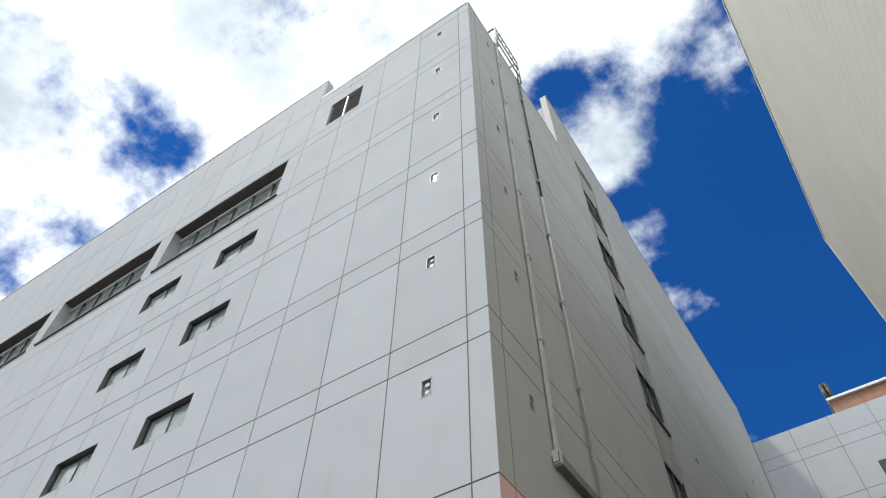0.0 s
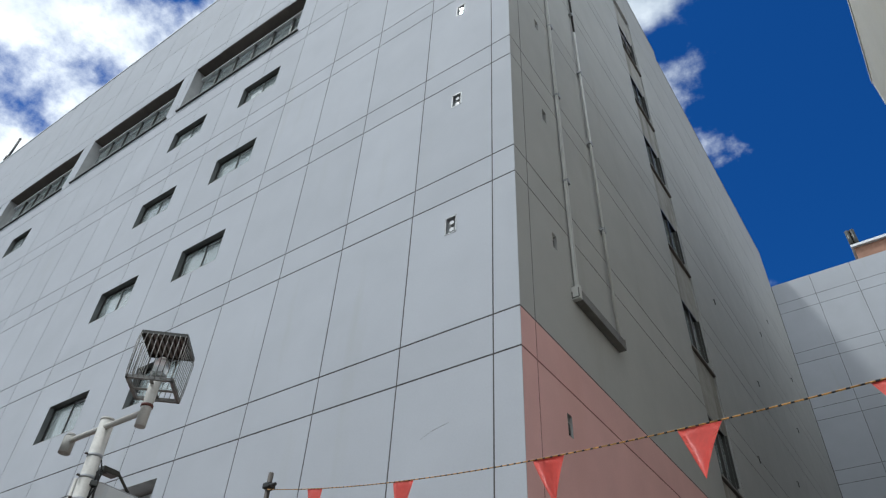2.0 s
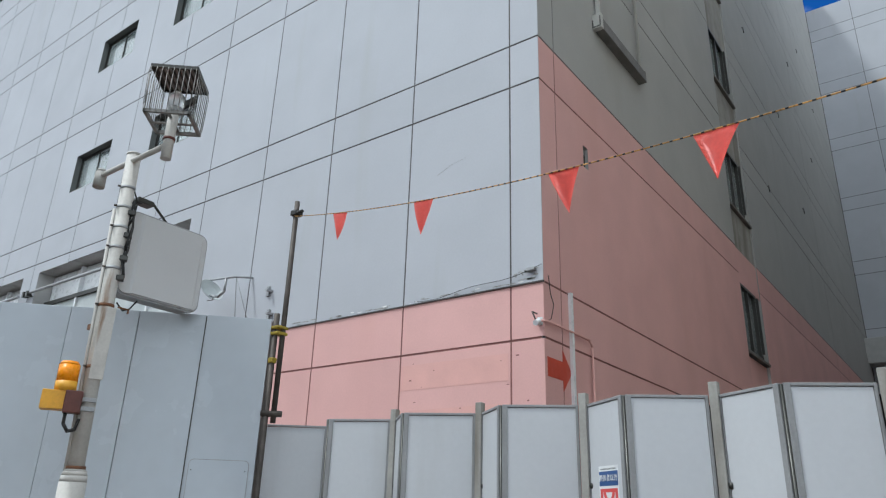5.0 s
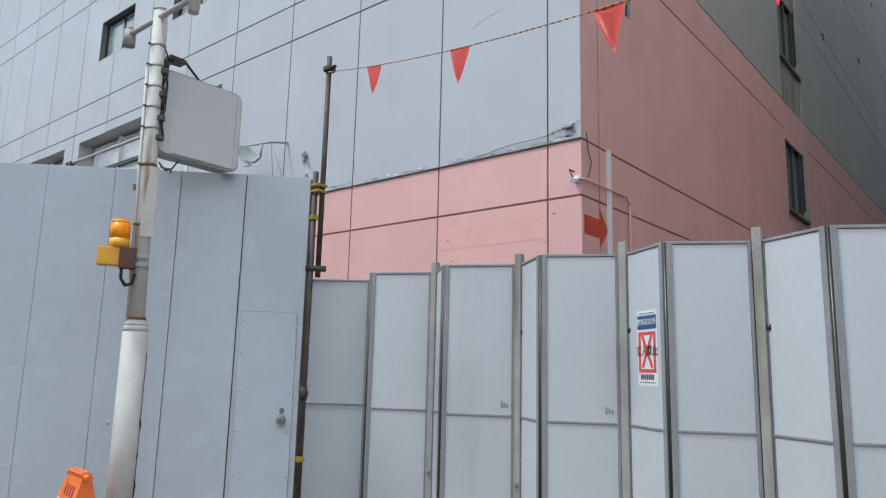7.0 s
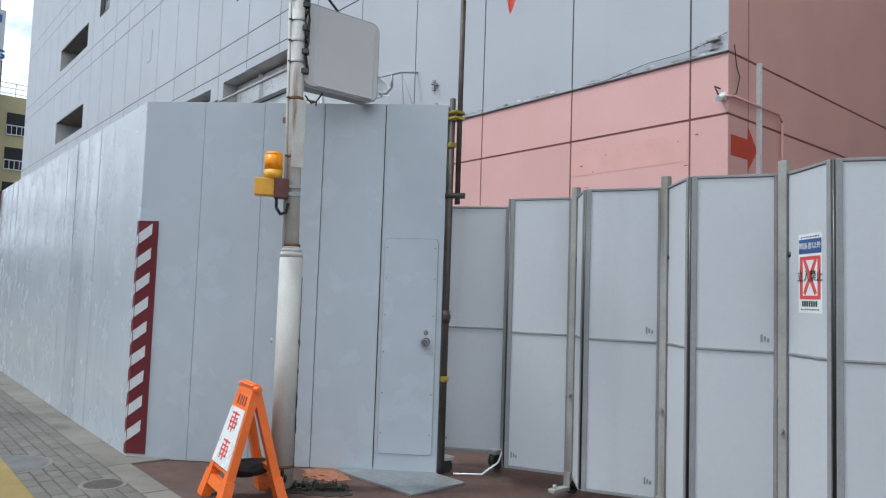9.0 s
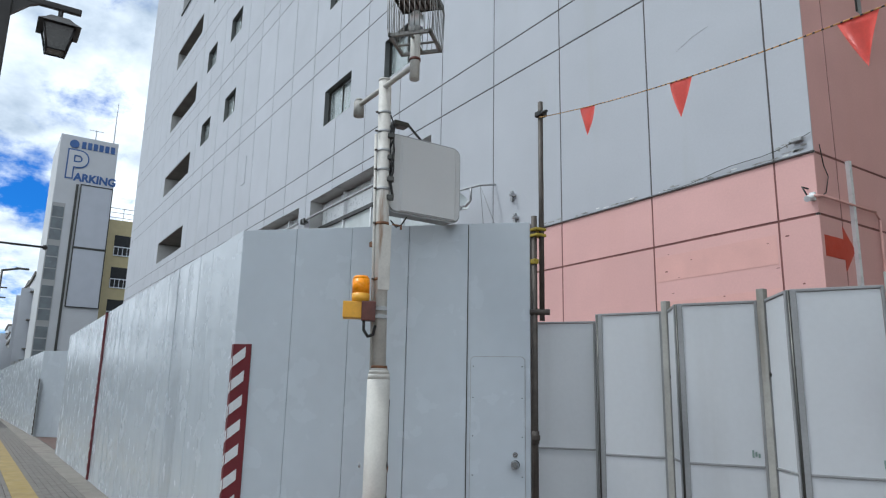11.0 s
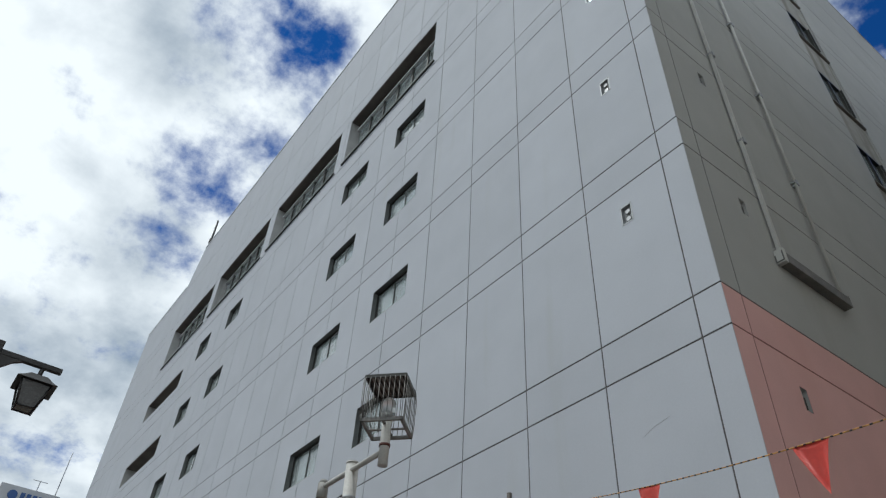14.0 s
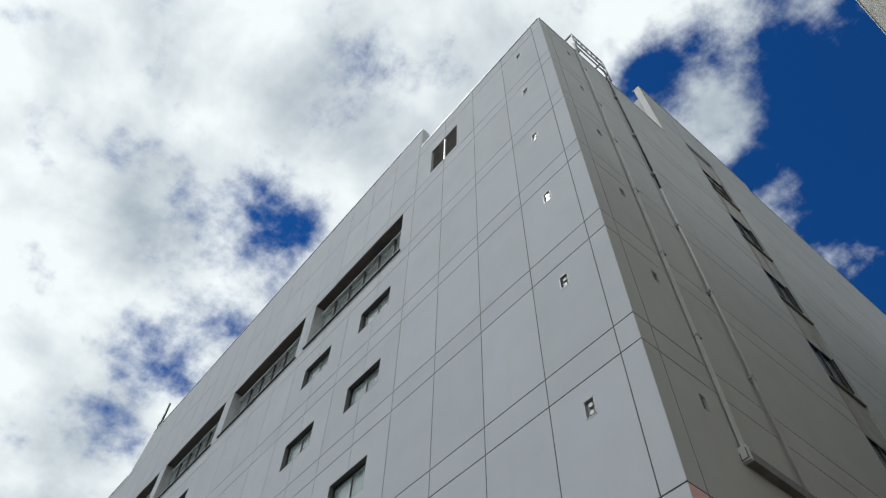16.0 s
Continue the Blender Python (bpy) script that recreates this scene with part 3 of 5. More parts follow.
for k in range(7):
    v1 = 8.6 + 4.85 * k
    v0 = v1 - 2.15
    bm = B()
    for a, b_, c, e in ((SLOT[0] + 0.05, SLOT[0] + 0.13, v0, v1), (SLOT[1] - 0.75, SLOT[1] - 0.67, v0, v1), (SLOT[0] + 0.05, SLOT[1] - 0.67, v1 - 0.08, v1), (SLOT[0] + 0.05, SLOT[1] - 0.67, v0, v0 + 0.08)):
        fbox(bm, fb, a, b_, c, e, 0.02, 0.2)
    w = part("window", bm, FRAME, building, "dark metal casement window")
    mid = (SLOT[0] + SLOT[1]) / 2 - 0.3
    for a, b_ in ((SLOT[0] + 0.14, mid - 0.02), (mid + 0.02, SLOT[1] - 0.76)):
        part("pane", fboxed(fb, a, b_, v0 + 0.08, v1 - 0.08, 0.13, 0.14), GLASS, w)
    part("mullion", fboxed(fb, mid - 0.05, mid + 0.05, v0, v1, 0.04, 0.18), FRAME, w)
    part("sill", fboxed(fb, SLOT[0], SLOT[1], v0 - 0.08, v0 - 0.005, -0.04, 0.25), CONCRETE, w)
    part("spandrel", fboxed(fb, SLOT[0] + 0.02, SLOT[1] - 0.02, v1 + 0.02 if k else 9.8, v1 + 2.6, 0.06, 0.2), STAINED, w)
    if k == 0:
        part("spandrel", fboxed(fb, SLOT[0] + 0.02, SLOT[1] - 0.02, v1 + 0.02, 9.79, 0.03, 0.2), PINK, w)
        part("spandrel", fboxed(fb, SLOT[0] + 0.02, SLOT[1] - 0.02, 3.0, v0 - 0.1, 0.1, 0.2), PINK, w)
    part("open_sash", fboxed(fb, SLOT[1] - 0.72, SLOT[1] - 0.66, v0 + 0.2, v1 - 0.1, -0.06, 0.02), FRAME, w)

# ---- cradle rails on the side wall ----
RAIL = material("beige_painted_steel", (0.50, 0.50, 0.47), 0.6, vary=0.08, scale=2, stain=(0.28, 0.25, 0.2), stain_at=(0.6, 0.85), streak=3)
rig = thing("cradle_rig", (0.1, 2.7, 11.8), "pale metal guide rails with a tray at their foot", "hoist")
part("rail_foot", boxed(0.002, 0.21, 2.47, 2.59, 11.52, 11.90, None, 0.01), RAIL, rig)
part("rail", boxed(0.04, 0.12, 2.60, 2.68, 11.8, 39.5), RAIL, rig, "pale box-section guide rail")
part("rail", tubed((0.1, 4.93, 11.7), (0.1, 4.93, 26.0), 0.042, 10), RAIL, rig)
part("rail", tubed((0.1, 4.95, 26.0), (0.1, 4.95, 39.5), 0.042, 10), BROWN_METAL, rig, "dark upper guide pipe")
bm = boxed(0.002, 0.20, 2.46, 5.06, 11.55, 11.58)
box(bm, 0.17, 0.20, 2.46, 5.06, 11.58, 11.82, None, 0.006)
box(bm, 0.002, 0.03, 2.46, 5.06, 11.58, 11.75)
box(bm, 0.002, 0.20, 5.02, 5.06, 11.58, 11.85)
part("tray", bm, material("weathered_tray_steel", (0.16, 0.155, 0.145), 0.6, vary=0.2, scale=3), rig, "weathered dark steel tray")
for z in (15.6, 19.4, 23.3, 27.3, 31.0, 35.5):
    for y in (2.70, 4.95):
        bm = boxed(0.002, 0.13, y - 0.11, y + 0.11, z - 0.035, z + 0.035)
        box(bm, 0.002, 0.16, y - 0.05, y + 0.05, z - 0.09, z + 0.09)
        part("bracket", bm, GALV, rig)
bm = B()
for y in (2.83, 5.3):
    bent_tube(bm, [(0.1, y, 38.4), (0.1, y, 41.4), (-1.0, y, 41.4), (-1.0, y, 38.5)], 0.06)
for z in (39.2, 40.3, 41.4):
    bent_tube(bm, [(0.1, 2.83, z), (0.1, 5.3, z)], 0.045)
for k in range(6):
    tube(bm, (0.1, 3.1 + 0.4 * k, 40.3), (0.1, 3.1 + 0.4 * k, 41.4), 0.03, 6)
part("gantry", bm, GALV, rig, "galvanised guard frame at the roof edge")

# ---- fixtures low on the corner ----
part("ledge", fboxed(fa, -9.5, 0.015, 5.07, 5.09, -0.025, 0.0), SEAM, building, "dark drip edge over the pink base")
rng = random.Random(12)
CHIP = material("bare_render", (0.31, 0.31, 0.30), 0.9, vary=0.4, scale=12)
CRUST = material("pale_crust", (0.72, 0.72, 0.70), 0.8, vary=0.15, scale=8)


def flake(x, z, w_, h_, mat, label):
    """An irregular flake of paint or bare render, a few millimetres proud of the wall."""
    bm = B()
    n = 9
    ring = []
    for k in range(n):
        a = 2 * math.pi * k / n
        r = rng.uniform(0.6, 1.0)
        ring.append((x + w_ * r * math.cos(a), z + h_ * r * math.sin(a)))
    front = [bm.verts.new((p, -0.004, q)) for p, q in ring]
    rear = [bm.verts.new((p, 0.0, q)) for p, q in ring]
    bm.faces.new(front)
    for k in range(n):
        bm.faces.new([front[k], rear[k], rear[(k + 1) % n], front[(k + 1) % n]])
    part("paint_flake", bm, mat, building, label)


for k in range(34):
    x = -0.1 - rng.random() ** 1.4 * 6.5
    flake(x, 5.115 + rng.uniform(0.0, 0.05), rng.uniform(0.03, 0.16), rng.uniform(0.008, 0.022), rng.choice((CHIP, CHIP, CRUST)), "chipped paint over the ledge")
for k in range(12):
    flake(-0.05 - rng.random() * 0.5, 5.2 + rng.random() * 0.12, rng.uniform(0.02, 0.06), rng.uniform(0.008, 0.03), CHIP, "chipped render at the corner")
for k in range(10):
    flake(-0.12 - rng.random() * 2.7, 3.1 + rng.random() * 0.9, rng.uniform(0.015, 0.04), rng.uniform(0.006, 0.015), PINK_SEAM, "small scar in the pink paint")
part("crack", bent_tube(B(), [(-2.2, -0.002, 7.55), (-1.9, -0.002, 7.68), (-1.55, -0.002, 7.74)], 0.002, 5), FAR_WALL, building)
PATCH = material("repainted_pink", (0.70, 0.41, 0.37), 0.8, vary=0.06, spec=0.2)
part("paint_patch", fboxed(fa, -2.85, -0.65, 3.55, 3.98, -0.003, 0.0), PATCH, building, "faintly darker repainted band")
part("paint_patch", fboxed(fa, -2.85, -0.65, 2.6, 3.2, -0.003, 0.0), PATCH, building, "faintly darker repainted band")
ar = part("arrow_sign", fboxed(fb, 0.08, 0.58, 3.58, 3.88, -0.006, 0.0), RED, building, "red painted arrow")
bm = B()
vs = [bm.verts.new(fb(u, v, d)) for d in (-0.006, 0.0) for u, v in ((0.58, 4.07), (0.58, 3.41), (0.88, 3.75))]
bm.faces.new(vs[:3])
bm.faces.new(vs[3:][::-1])
for a in range(3):
    bm.faces.new([vs[a], vs[3 + a], vs[3 + (a + 1) % 3], vs[(a + 1) % 3]])
part("arrow_head", bm, RED, ar)
conduit = thing("wall_conduit", (0.05, 0.8, 0), "pale vertical cable conduit on the pink wall", "conduit")
part("duct", boxed(0.002, 0.06, 0.84, 0.91, 0, 5.1), SIGN_WHITE, conduit)
bent = thing("bent_pipe", (0.05, 1.6, 0), "thin pink-painted pipe bending down the wall", "pipe")
part("pipe", bent_tube(B(), [(-0.03, -0.05, 4.42), (0.05, 0.05, 4.42), (0.05, 1.5, 4.42), (0.05, 1.6, 4.32), (0.05, 1.6, 0.0)], 0.019), PATCH, bent)
cam_box = thing("security_camera", (-0.06, -0.05, 4.4), "small white wall camera beside the corner", "camera")
part("body", box(tubed((-0.06, -0.02, 4.42), (-0.06, -0.17, 4.36), 0.045, 12), -0.1, -0.02, -0.04, 0.0, 4.36, 4.48), SIGN_WHITE, cam_box)
part("arm", bent_tube(B(), [(-0.12, -0.01, 4.55), (-0.14, -0.12, 4.56), (-0.08, -0.12, 4.42)], 0.012), BLACK, cam_box)
wires = thing("loose_wires", (-0.4, -0.04, 5.3), "loose black wires and a clamp near the wall corner", "cable")
pts = [(-2.6 + 0.26 * k, -0.03, 5.12 + 0.22 * (k / 10) ** 2 - 0.03 * math.sin(k)) for k in range(11)]
part("wire", bent_tube(B(), pts, 0.005, 6), FRAME, wires)
part("wire", bent_tube(B(), [(0.03, 0.12, 5.2), (0.02, 0.2, 4.9), (0.03, 0.28, 4.75), (0.02, 0.2, 4.5), (0.02, 0.05, 4.42)], 0.007, 6), BLACK, wires)
part("clamp", boxed(-0.28, -0.12, -0.07, 0.0, 5.27, 5.33, None, 0.01), GALV, wires)
for x, z in ((-6.7, 5.98), (-6.6, 5.45)):
    h = thing("wall_hook", (x, 0, z), "small grey metal wall bracket", "bracket", "wall brackets")
    bm = boxed(x - 0.06, x + 0.02, -0.05, 0.0, z - 0.1, z + 0.12)
    box(bm, x + 0.04, x + 0.1, -0.16, 0.0, z - 0.02, z + 0.03)
    part("bracket", bm, GALV, h)
dish = thing("satellite_dish", (-8.2, -0.5, 6.1), "small grey satellite dish on a wall arm", "dish")
bm = B()
got = bmesh.ops.create_uvsphere(bm, u_segments=20, v_segments=12, radius=0.42)
bmesh.ops.delete(bm, geom=[v for v in bm.verts if v.co.z > -0.24], context="VERTS")
bmesh.ops.transform(bm, matrix=Matrix.Translation((-8.2, -0.5, 6.08)) @ Matrix.Rotation(radians(60), 4, "Y") @ Matrix.Translation((0, 0, 0.4)), verts=bm.verts)
bmesh.ops.solidify(bm, geom=bm.faces[:], thickness=0.012)
part("reflector", bm, BLIND, dish)
part("arm", bent_tube(B(), [(-7.35, 0.0, 6.42), (-7.35, -0.45, 6.32), (-8.45, -0.45, 6.42)], 0.025), GALV, dish)
part("mast", bent_tube(B(), [(-7.7, -0.45, 6.34), (-7.7, -0.45, 6.05), (-7.9, -0.45, 5.95), (-8.15, -0.5, 6.0)], 0.03), GALV, dish)
part("feed", bent_tube(B(), [(-8.2, -0.5, 5.9), (-7.85, -0.62, 5.82), (-7.8, -0.62, 5.92)], 0.018), GALV, dish)
part("stay_wire", bent_tube(B(), [(-7.35, -0.44, 6.32), (-7.2, -0.02, 5.2)], 0.008, 5), GALV, dish)
part("stay_wire", bent_tube(B(), [(-7.35, -0.44, 6.32), (-7.75, -0.02, 5.3)], 0.008, 5), GALV, dish)

# small hooks left in the side wall
for y, z in ((19, 14.5), (24, 20.5), (30, 27), (35, 31), (18.5, 22), (27, 16.5), (33, 22), (38, 28)):
    h = thing("wall_hook", (0, y, z), "small dark hook in the wall joint", "bracket", "wall hooks")
    part("hook", bent_tube(B(), [(0.0, y, z), (0.06, y, z), (0.06, y, z - 0.28)], 0.018, 6), FRAME, h)

# ---- folding gate ----
NEAR = [(0.33, -5.55), (1.14, -5.53), (1.90, -5.55), (2.72, -5.57), (3.55, -5.59), (4.38, -5.58), (5.22, -5.58), (6.05, -5.58), (6.9, -5.58)]
FAR = [(0.80, -5.18), (1.62, -5.29), (2.39, -5.29), (3.185, -5.32), (3.99, -5.34), (4.81, -5.35), (5.65, -5.35), (6.48, -5.35)]
gate = thing("folding_gate", (0.4, -5.45, 0), "white folding panel gate with grey aluminium edges", "gate")


def gate_panel(a, b, e0=0.034, e1=0.018):
    """A white panel in an aluminium frame with a rail across it."""
    a, b = Vector((*a, 0)), Vector((*b, 0))
    along = (b - a).normalized()
    side_way = Vector((-along.y, along.x, 0))
    m = Matrix(((along.x, side_way.x, 0, a.x), (along.y, side_way.y, 0, a.y), (0, 0, 1, 0), (0, 0, 0, 1)))
    n = (b - a).length
    p = part("gate_panel", box(B(), 0.02, n - 0.02, -0.009, 0.009, 0.14, 2.18, m), PANEL_WHITE, gate)
    for x0, x1, z0, z1 in ((0.0, e0, 0.12, 2.2), (n - e1, n, 0.12, 2.2), (e0, n - e1, 2.183, 2.2), (e0, n - e1, 0.12, 0.137), (e0, n - e1, 1.148, 1.163)):
        part("edge_strip", box(B(), x0, x1, -0.016, 0.016, z0, z1, m, 0.003), EDGE, p)
    return p, m, n


EDGE = material("dull_aluminium_edge", (0.27, 0.275, 0.28), 0.6, metal=0.0, spec=0.3, vary=0.12, scale=4)
LABEL = material("label_print", (0.22, 0.30, 0.27), 0.5, vary=0.1)
panels = []
for k in range(8):
    a, f, b = Vector(NEAR[k]), Vector(FAR[k]), Vector(NEAR[k + 1])
    u, w_ = (f - a).normalized(), (b - f).normalized()
    panels.append(gate_panel(a + 0.007 * u, f - (0.045 if k else 0.02) * u))
    panels.append(gate_panel(f + 0.03 * w_, b - 0.007 * w_, 0.018, 0.034))
    part("hinge_profile", tubed((a.x, a.y, 0.13), (a.x, a.y, 2.195), 0.010, 8), FRAME, gate)
    if k == 0:
        # black strip added as the darkness of the gap by the first fold
        part("gasket", boxed(f.x - 0.03, f.x + 0.02, f.y - 0.01, f.y + 0.01, 0.13, 2.15), BLACK, gate, "black strip standing in for the dark gap between the folds")
    if k > 0:
        bm = boxed(f.x - 0.025, f.x + 0.025, f.y - 0.05, f.y, 0.06, 2.27, None, 0.004)
        post = part("post", bm, POST_WHITE, gate, "worn white square post")
        part("bolt", tubed((f.x, f.y - 0.05, 0.72), (f.x, f.y - 0.07, 0.72), 0.014, 10), ALU, post)
        part("bolt", tubed((f.x + 0.03, f.y - 0.03, 1.72), (f.x + 0.05, f.y - 0.03, 1.72), 0.02, 8), FRAME, post)
        part("foot", box(boxed(f.x - 0.03, f.x + 0.03, f.y - 0.24, f.y + 0.02, 0.03, 0.06, None, 0.006), f.x - 0.028, f.x + 0.028, f.y - 0.07, f.y - 0.05, 0.06, 0.16), POST_WHITE, post)
        part("foot_bolt", tubed((f.x, f.y - 0.20, 0.05), (f.x, f.y - 0.20, 0.085), 0.014, 8), GALV, post)
        part("gasket", boxed(f.x - 0.045, f.x + 0.045, f.y + 0.005, f.y + 0.02, 0.2, 2.15), BLACK, post, "dark rubber strip behind the post")
        part("castor", tubed((f.x - 0.03, f.y - 0.02, 0.05), (f.x + 0.03, f.y - 0.02, 0.05), 0.05, 14), BLACK, post)
    if k in (0, 1, 2, 3):
        p, m, n = panels[-2]
        for z in (0.22, 1.21) if k > 1 else (0.2,):
            x = 0.05 if k < 2 else n - 0.09
            bm = B()
            for q in range(3):
                box(bm, x + 0.018 * q, x + 0.018 * q + 0.012, -0.0115, -0.0095, z + 0.006 * (q % 2), z + 0.045 - 0.01 * q, m)
            part("maker_label", bm, LABEL, p, "tiny grey-green maker's label")
for x, y in ((0.36, -5.62), (0.78, -5.25)):
    c = part("castor", tubed((x - 0.03, y, 0.07), (x + 0.03, y, 0.07), 0.07, 16), BLACK, gate)
    part("fork", boxed(x - 0.045, x + 0.045, y - 0.06, y + 0.06, 0.12, 0.16, None, 0.005), GALV, c)
cable = thing("loose_cable", (0.9, -5.35, 0), "white cable hanging under the gate", "cable")
part("cable", bent_tube(B(), [(0.85, -5.25, 0.16), (0.95, -5.4, 0.1), (0.92, -5.55, 0.02), (0.75, -5.7, 0.01)], 0.008, 6), SIGN_WHITE, cable)

# warning sign on a gate panel
p, m, n = panels[7]
mid = n / 2 + 0.03


def flat_sign(name, x0, x1, z0, z1, mat, parent, lift):
    return part(name, box(B(), x0, x1, -0.009 - lift, -0.0085, z0, z1, m), mat, parent)


sign = thing("warning_sign", m @ Vector((mid, -0.01, 1.35)), "white notice with a blue bar and a red crossed box", "sign")
mid -= 0.012
flat_sign("sheet", mid - 0.110, mid + 0.110, 1.39, 1.825, SIGN_WHITE, sign, 0.001)
flat_sign("blue_bar", mid - 0.105, mid + 0.105, 1.715, 1.795, BLUE, sign, 0.002)
RED_SIGN = material("sign_red", (0.66, 0.075, 0.07), 0.4, vary=0.05)
for x0, x1, z0, z1 in ((-0.096, -0.070, 1.465, 1.70), (0.070, 0.096, 1.465, 1.70), (-0.070, 0.070, 1.680, 1.70), (-0.070, 0.070, 1.465, 1.485)):
    flat_sign("red_frame", mid + x0, mid + x1, z0, z1, RED_SIGN, sign, 0.002)
for s in (-1, 1):
    bm = box(B(), -0.012, 0.012, -0.0115, -0.0085, -0.108, 0.108, m @ Matrix.Translation((mid, 0, 1.5875)) @ Matrix.Rotation(s * radians(30), 4, "Y"))
    part("red_stroke", bm, RED_SIGN, sign)


def lettering(text, size, place, mat, parent, across, squeeze=1.0, bold=0.0):
    """Raised flat letters facing out of the wall whose way along is across."""
    cu = bpy.data.curves.new("lettering", "FONT")
    cu.body, cu.size, cu.align_x, cu.align_y, cu.extrude = text, size, "CENTER", "CENTER", 0.0006
    cu.offset = bold
    ob = bpy.data.objects.new("lettering", cu)
    me = bpy.data.meshes.new_from_object(ob)
    bpy.data.objects.remove(ob)
    across = Vector(across).normalized()
    up = Vector((0, 0, 1))
    out = across.cross(up)
    mm = Matrix(((across.x, up.x, out.x, place[0]), (across.y, up.y, out.y, place[1]), (across.z, up.z, out.z, place[2]), (0, 0, 0, 1)))
    me.transform(mm @ Matrix.Diagonal((squeeze, 1, 1, 1)))
    bm = B()
    bm.from_mesh(me)
    bpy.data.meshes.remove(me)
    return part("lettering", bm, mat, parent)


way = m.to_3x3() @ Vector((1, 0, 0))
lettering("関係者以外", 0.040, m @ Vector((mid, -0.0125, 1.755)), SIGN_WHITE, sign, way, 1.05)
lettering("立入禁止", 0.068, m @ Vector((mid, -0.0128, 1.588)), BLACK, sign, way, 0.88)
for k in range(7):
    flat_sign("text_bar", mid - 0.075 + 0.021 * k, mid - 0.06 + 0.021 * k, 1.425, 1.455, BLACK, sign, 0.002)
for z in (1.803, 1.405):
    for k in range(12):
        flat_sign("stripe", mid - 0.085 + 0.0145 * k, mid - 0.078 + 0.0145 * k, z, z + 0.008, BLACK, sign, 0.002)

# ---- hoarding door, hazard tape, scaffold pipes ----
along = (FR - FL).normalized()
mf = Matrix(((along.x, -along.y, 0, FL.x), (along.y, along.x, 0, FL.y), (0, 0, 1, 0), (0, 0, 0, 1)))
total = (FR - FL).length
d0, d1 = total * 0.8 + 0.035, total - 0.048


def rounded(x0, x1, z0, z1, r, n=5):
    """The corners of an upright rectangle, rounded."""
    pts = []
    for cx, cz, a0 in ((x1 - r, z1 - r, 0), (x0 + r, z1 - r, 90), (x0 + r, z0 + r, 180), (x1 - r, z0 + r, 270)):
        for k in range(n + 1):
            a = radians(a0 + 90 * k / n)
            pts.append((cx + r * math.cos(a), cz + r * math.sin(a)))
    return pts


def prism(bm, pts, y0, y1, m):
    """A plate with the outline pts (x, z) between the depths y0 and y1."""
    front_v = [bm.verts.new(m @ Vector((x, y0, z))) for x, z in pts]
    back_v = [bm.verts.new(m @ Vector((x, y1, z))) for x, z in pts]
    bm.faces.new(front_v)
    bm.faces.new(back_v[::-1])
    for k in range(len(pts)):
        q = (k + 1) % len(pts)
        bm.faces.new([front_v[k], back_v[k], back_v[q], front_v[q]])
    bmesh.ops.recalc_face_normals(bm, faces=bm.faces[:])
    return bm


door = part("door", prism(B(), rounded(d0, d1, 0.14, 1.875, 0.035), -0.010, 0.0, mf), STEEL_WHITE, front, "flush white steel door with rounded corners")
part("door_gap", prism(B(), rounded(d0 - 0.006, d1 + 0.006, 0.134, 1.881, 0.038), -0.004, 0.001, mf), GALV, door)
for x_ in (d0 + 0.02, d1 - 0.02):
    for z_ in (0.3, 0.62, 0.95, 1.25, 1.55, 1.8):
        part("rivet", tubed(mf @ Vector((x_, -0.010, z_)), mf @ Vector((x_, -0.0125, z_)), 0.005, 6), FRAME, door)
knob = mf @ Vector((d1 - 0.075, 0, 1.04))
outv = mf.to_3x3() @ Vector((0, -1, 0))
bm = tubed(knob, knob + outv * 0.05, 0.012, 10)
tube(bm, knob + outv * 0.045, knob + outv * 0.08, 0.033, 16, 0.027)
tube(bm, knob + outv * 0.005, knob + outv * 0.02, 0.036, 16)
tube(bm, knob + Vector((0, 0, 0.075)), knob + Vector((0, 0, 0.075)) + outv * 0.02, 0.02, 12)
part("knob", bm, material("chrome", (0.55, 0.55, 0.56), 0.15, metal=1.0, vary=0.05, bump=0), door, "chrome door knob")
part("end_post", box(B(), total + 0.002, total + 0.028, 0.0, 0.03, 0.02, 2.98, mf), RUST_PIPE, front, "dark end post")
part("seam_strip", box(B(), total * 0.8 - 0.004, total * 0.8 + 0.004, -0.003, 0.004, 0.03, 2.99, mf), FRAME, front, "dark open seam beside the door sheet")

tape = thing("hazard_strip", (-1.19, -7.62, 0), "maroon and silver striped corner guard", "strip")
part("strip", box(B(), 0.0, 0.165, -0.008, -0.001, 0.03, 1.97, mf), MAROON, tape)
sway = (FL - Vector((-16.0, -7.46, 0))).normalized()
ms = Matrix(((sway.x, -sway.y, 0, FL.x), (sway.y, sway.x, 0, FL.y), (0, 0, 1, 0), (0, 0, 0, 1)))
part("strip", box(B(), -0.05, 0.006, -0.008, -0.001, 0.03, 1.97, ms), MAROON, tape)
for k in range(9):
    z = 0.13 + 0.205 * k
    for mm, s in ((mf, 1), (ms, -1)):
        bm = B()
        xs = (0.002, 0.115) if s > 0 else (-0.04, 0.0)
        vs = []
        for y in (-0.0095, -0.008):
            for x in xs:
                for up in (0.0, 0.10):
                    vs.append(bm.verts.new(mm @ Vector((x, y, z + up * 0.92 + 0.75 * x))))
        for q in ((0, 2, 3, 1), (4, 5, 7, 6), (0, 1, 5, 4), (2, 6, 7, 3), (0, 4, 6, 2), (1, 3, 7, 5)):
            bm.faces.new([vs[i] for i in q])
        part("silver_block", bm, TAPE_WHITE, tape)

CLAMP = material("dull_yellow_clamp", (0.36, 0.27, 0.03), 0.6, vary=0.25, scale=25)
flagpole = thing("scaffold_pole", (0.66, -5.74, 0), "dark rusty scaffold pipe with yellow clamps", "pole")
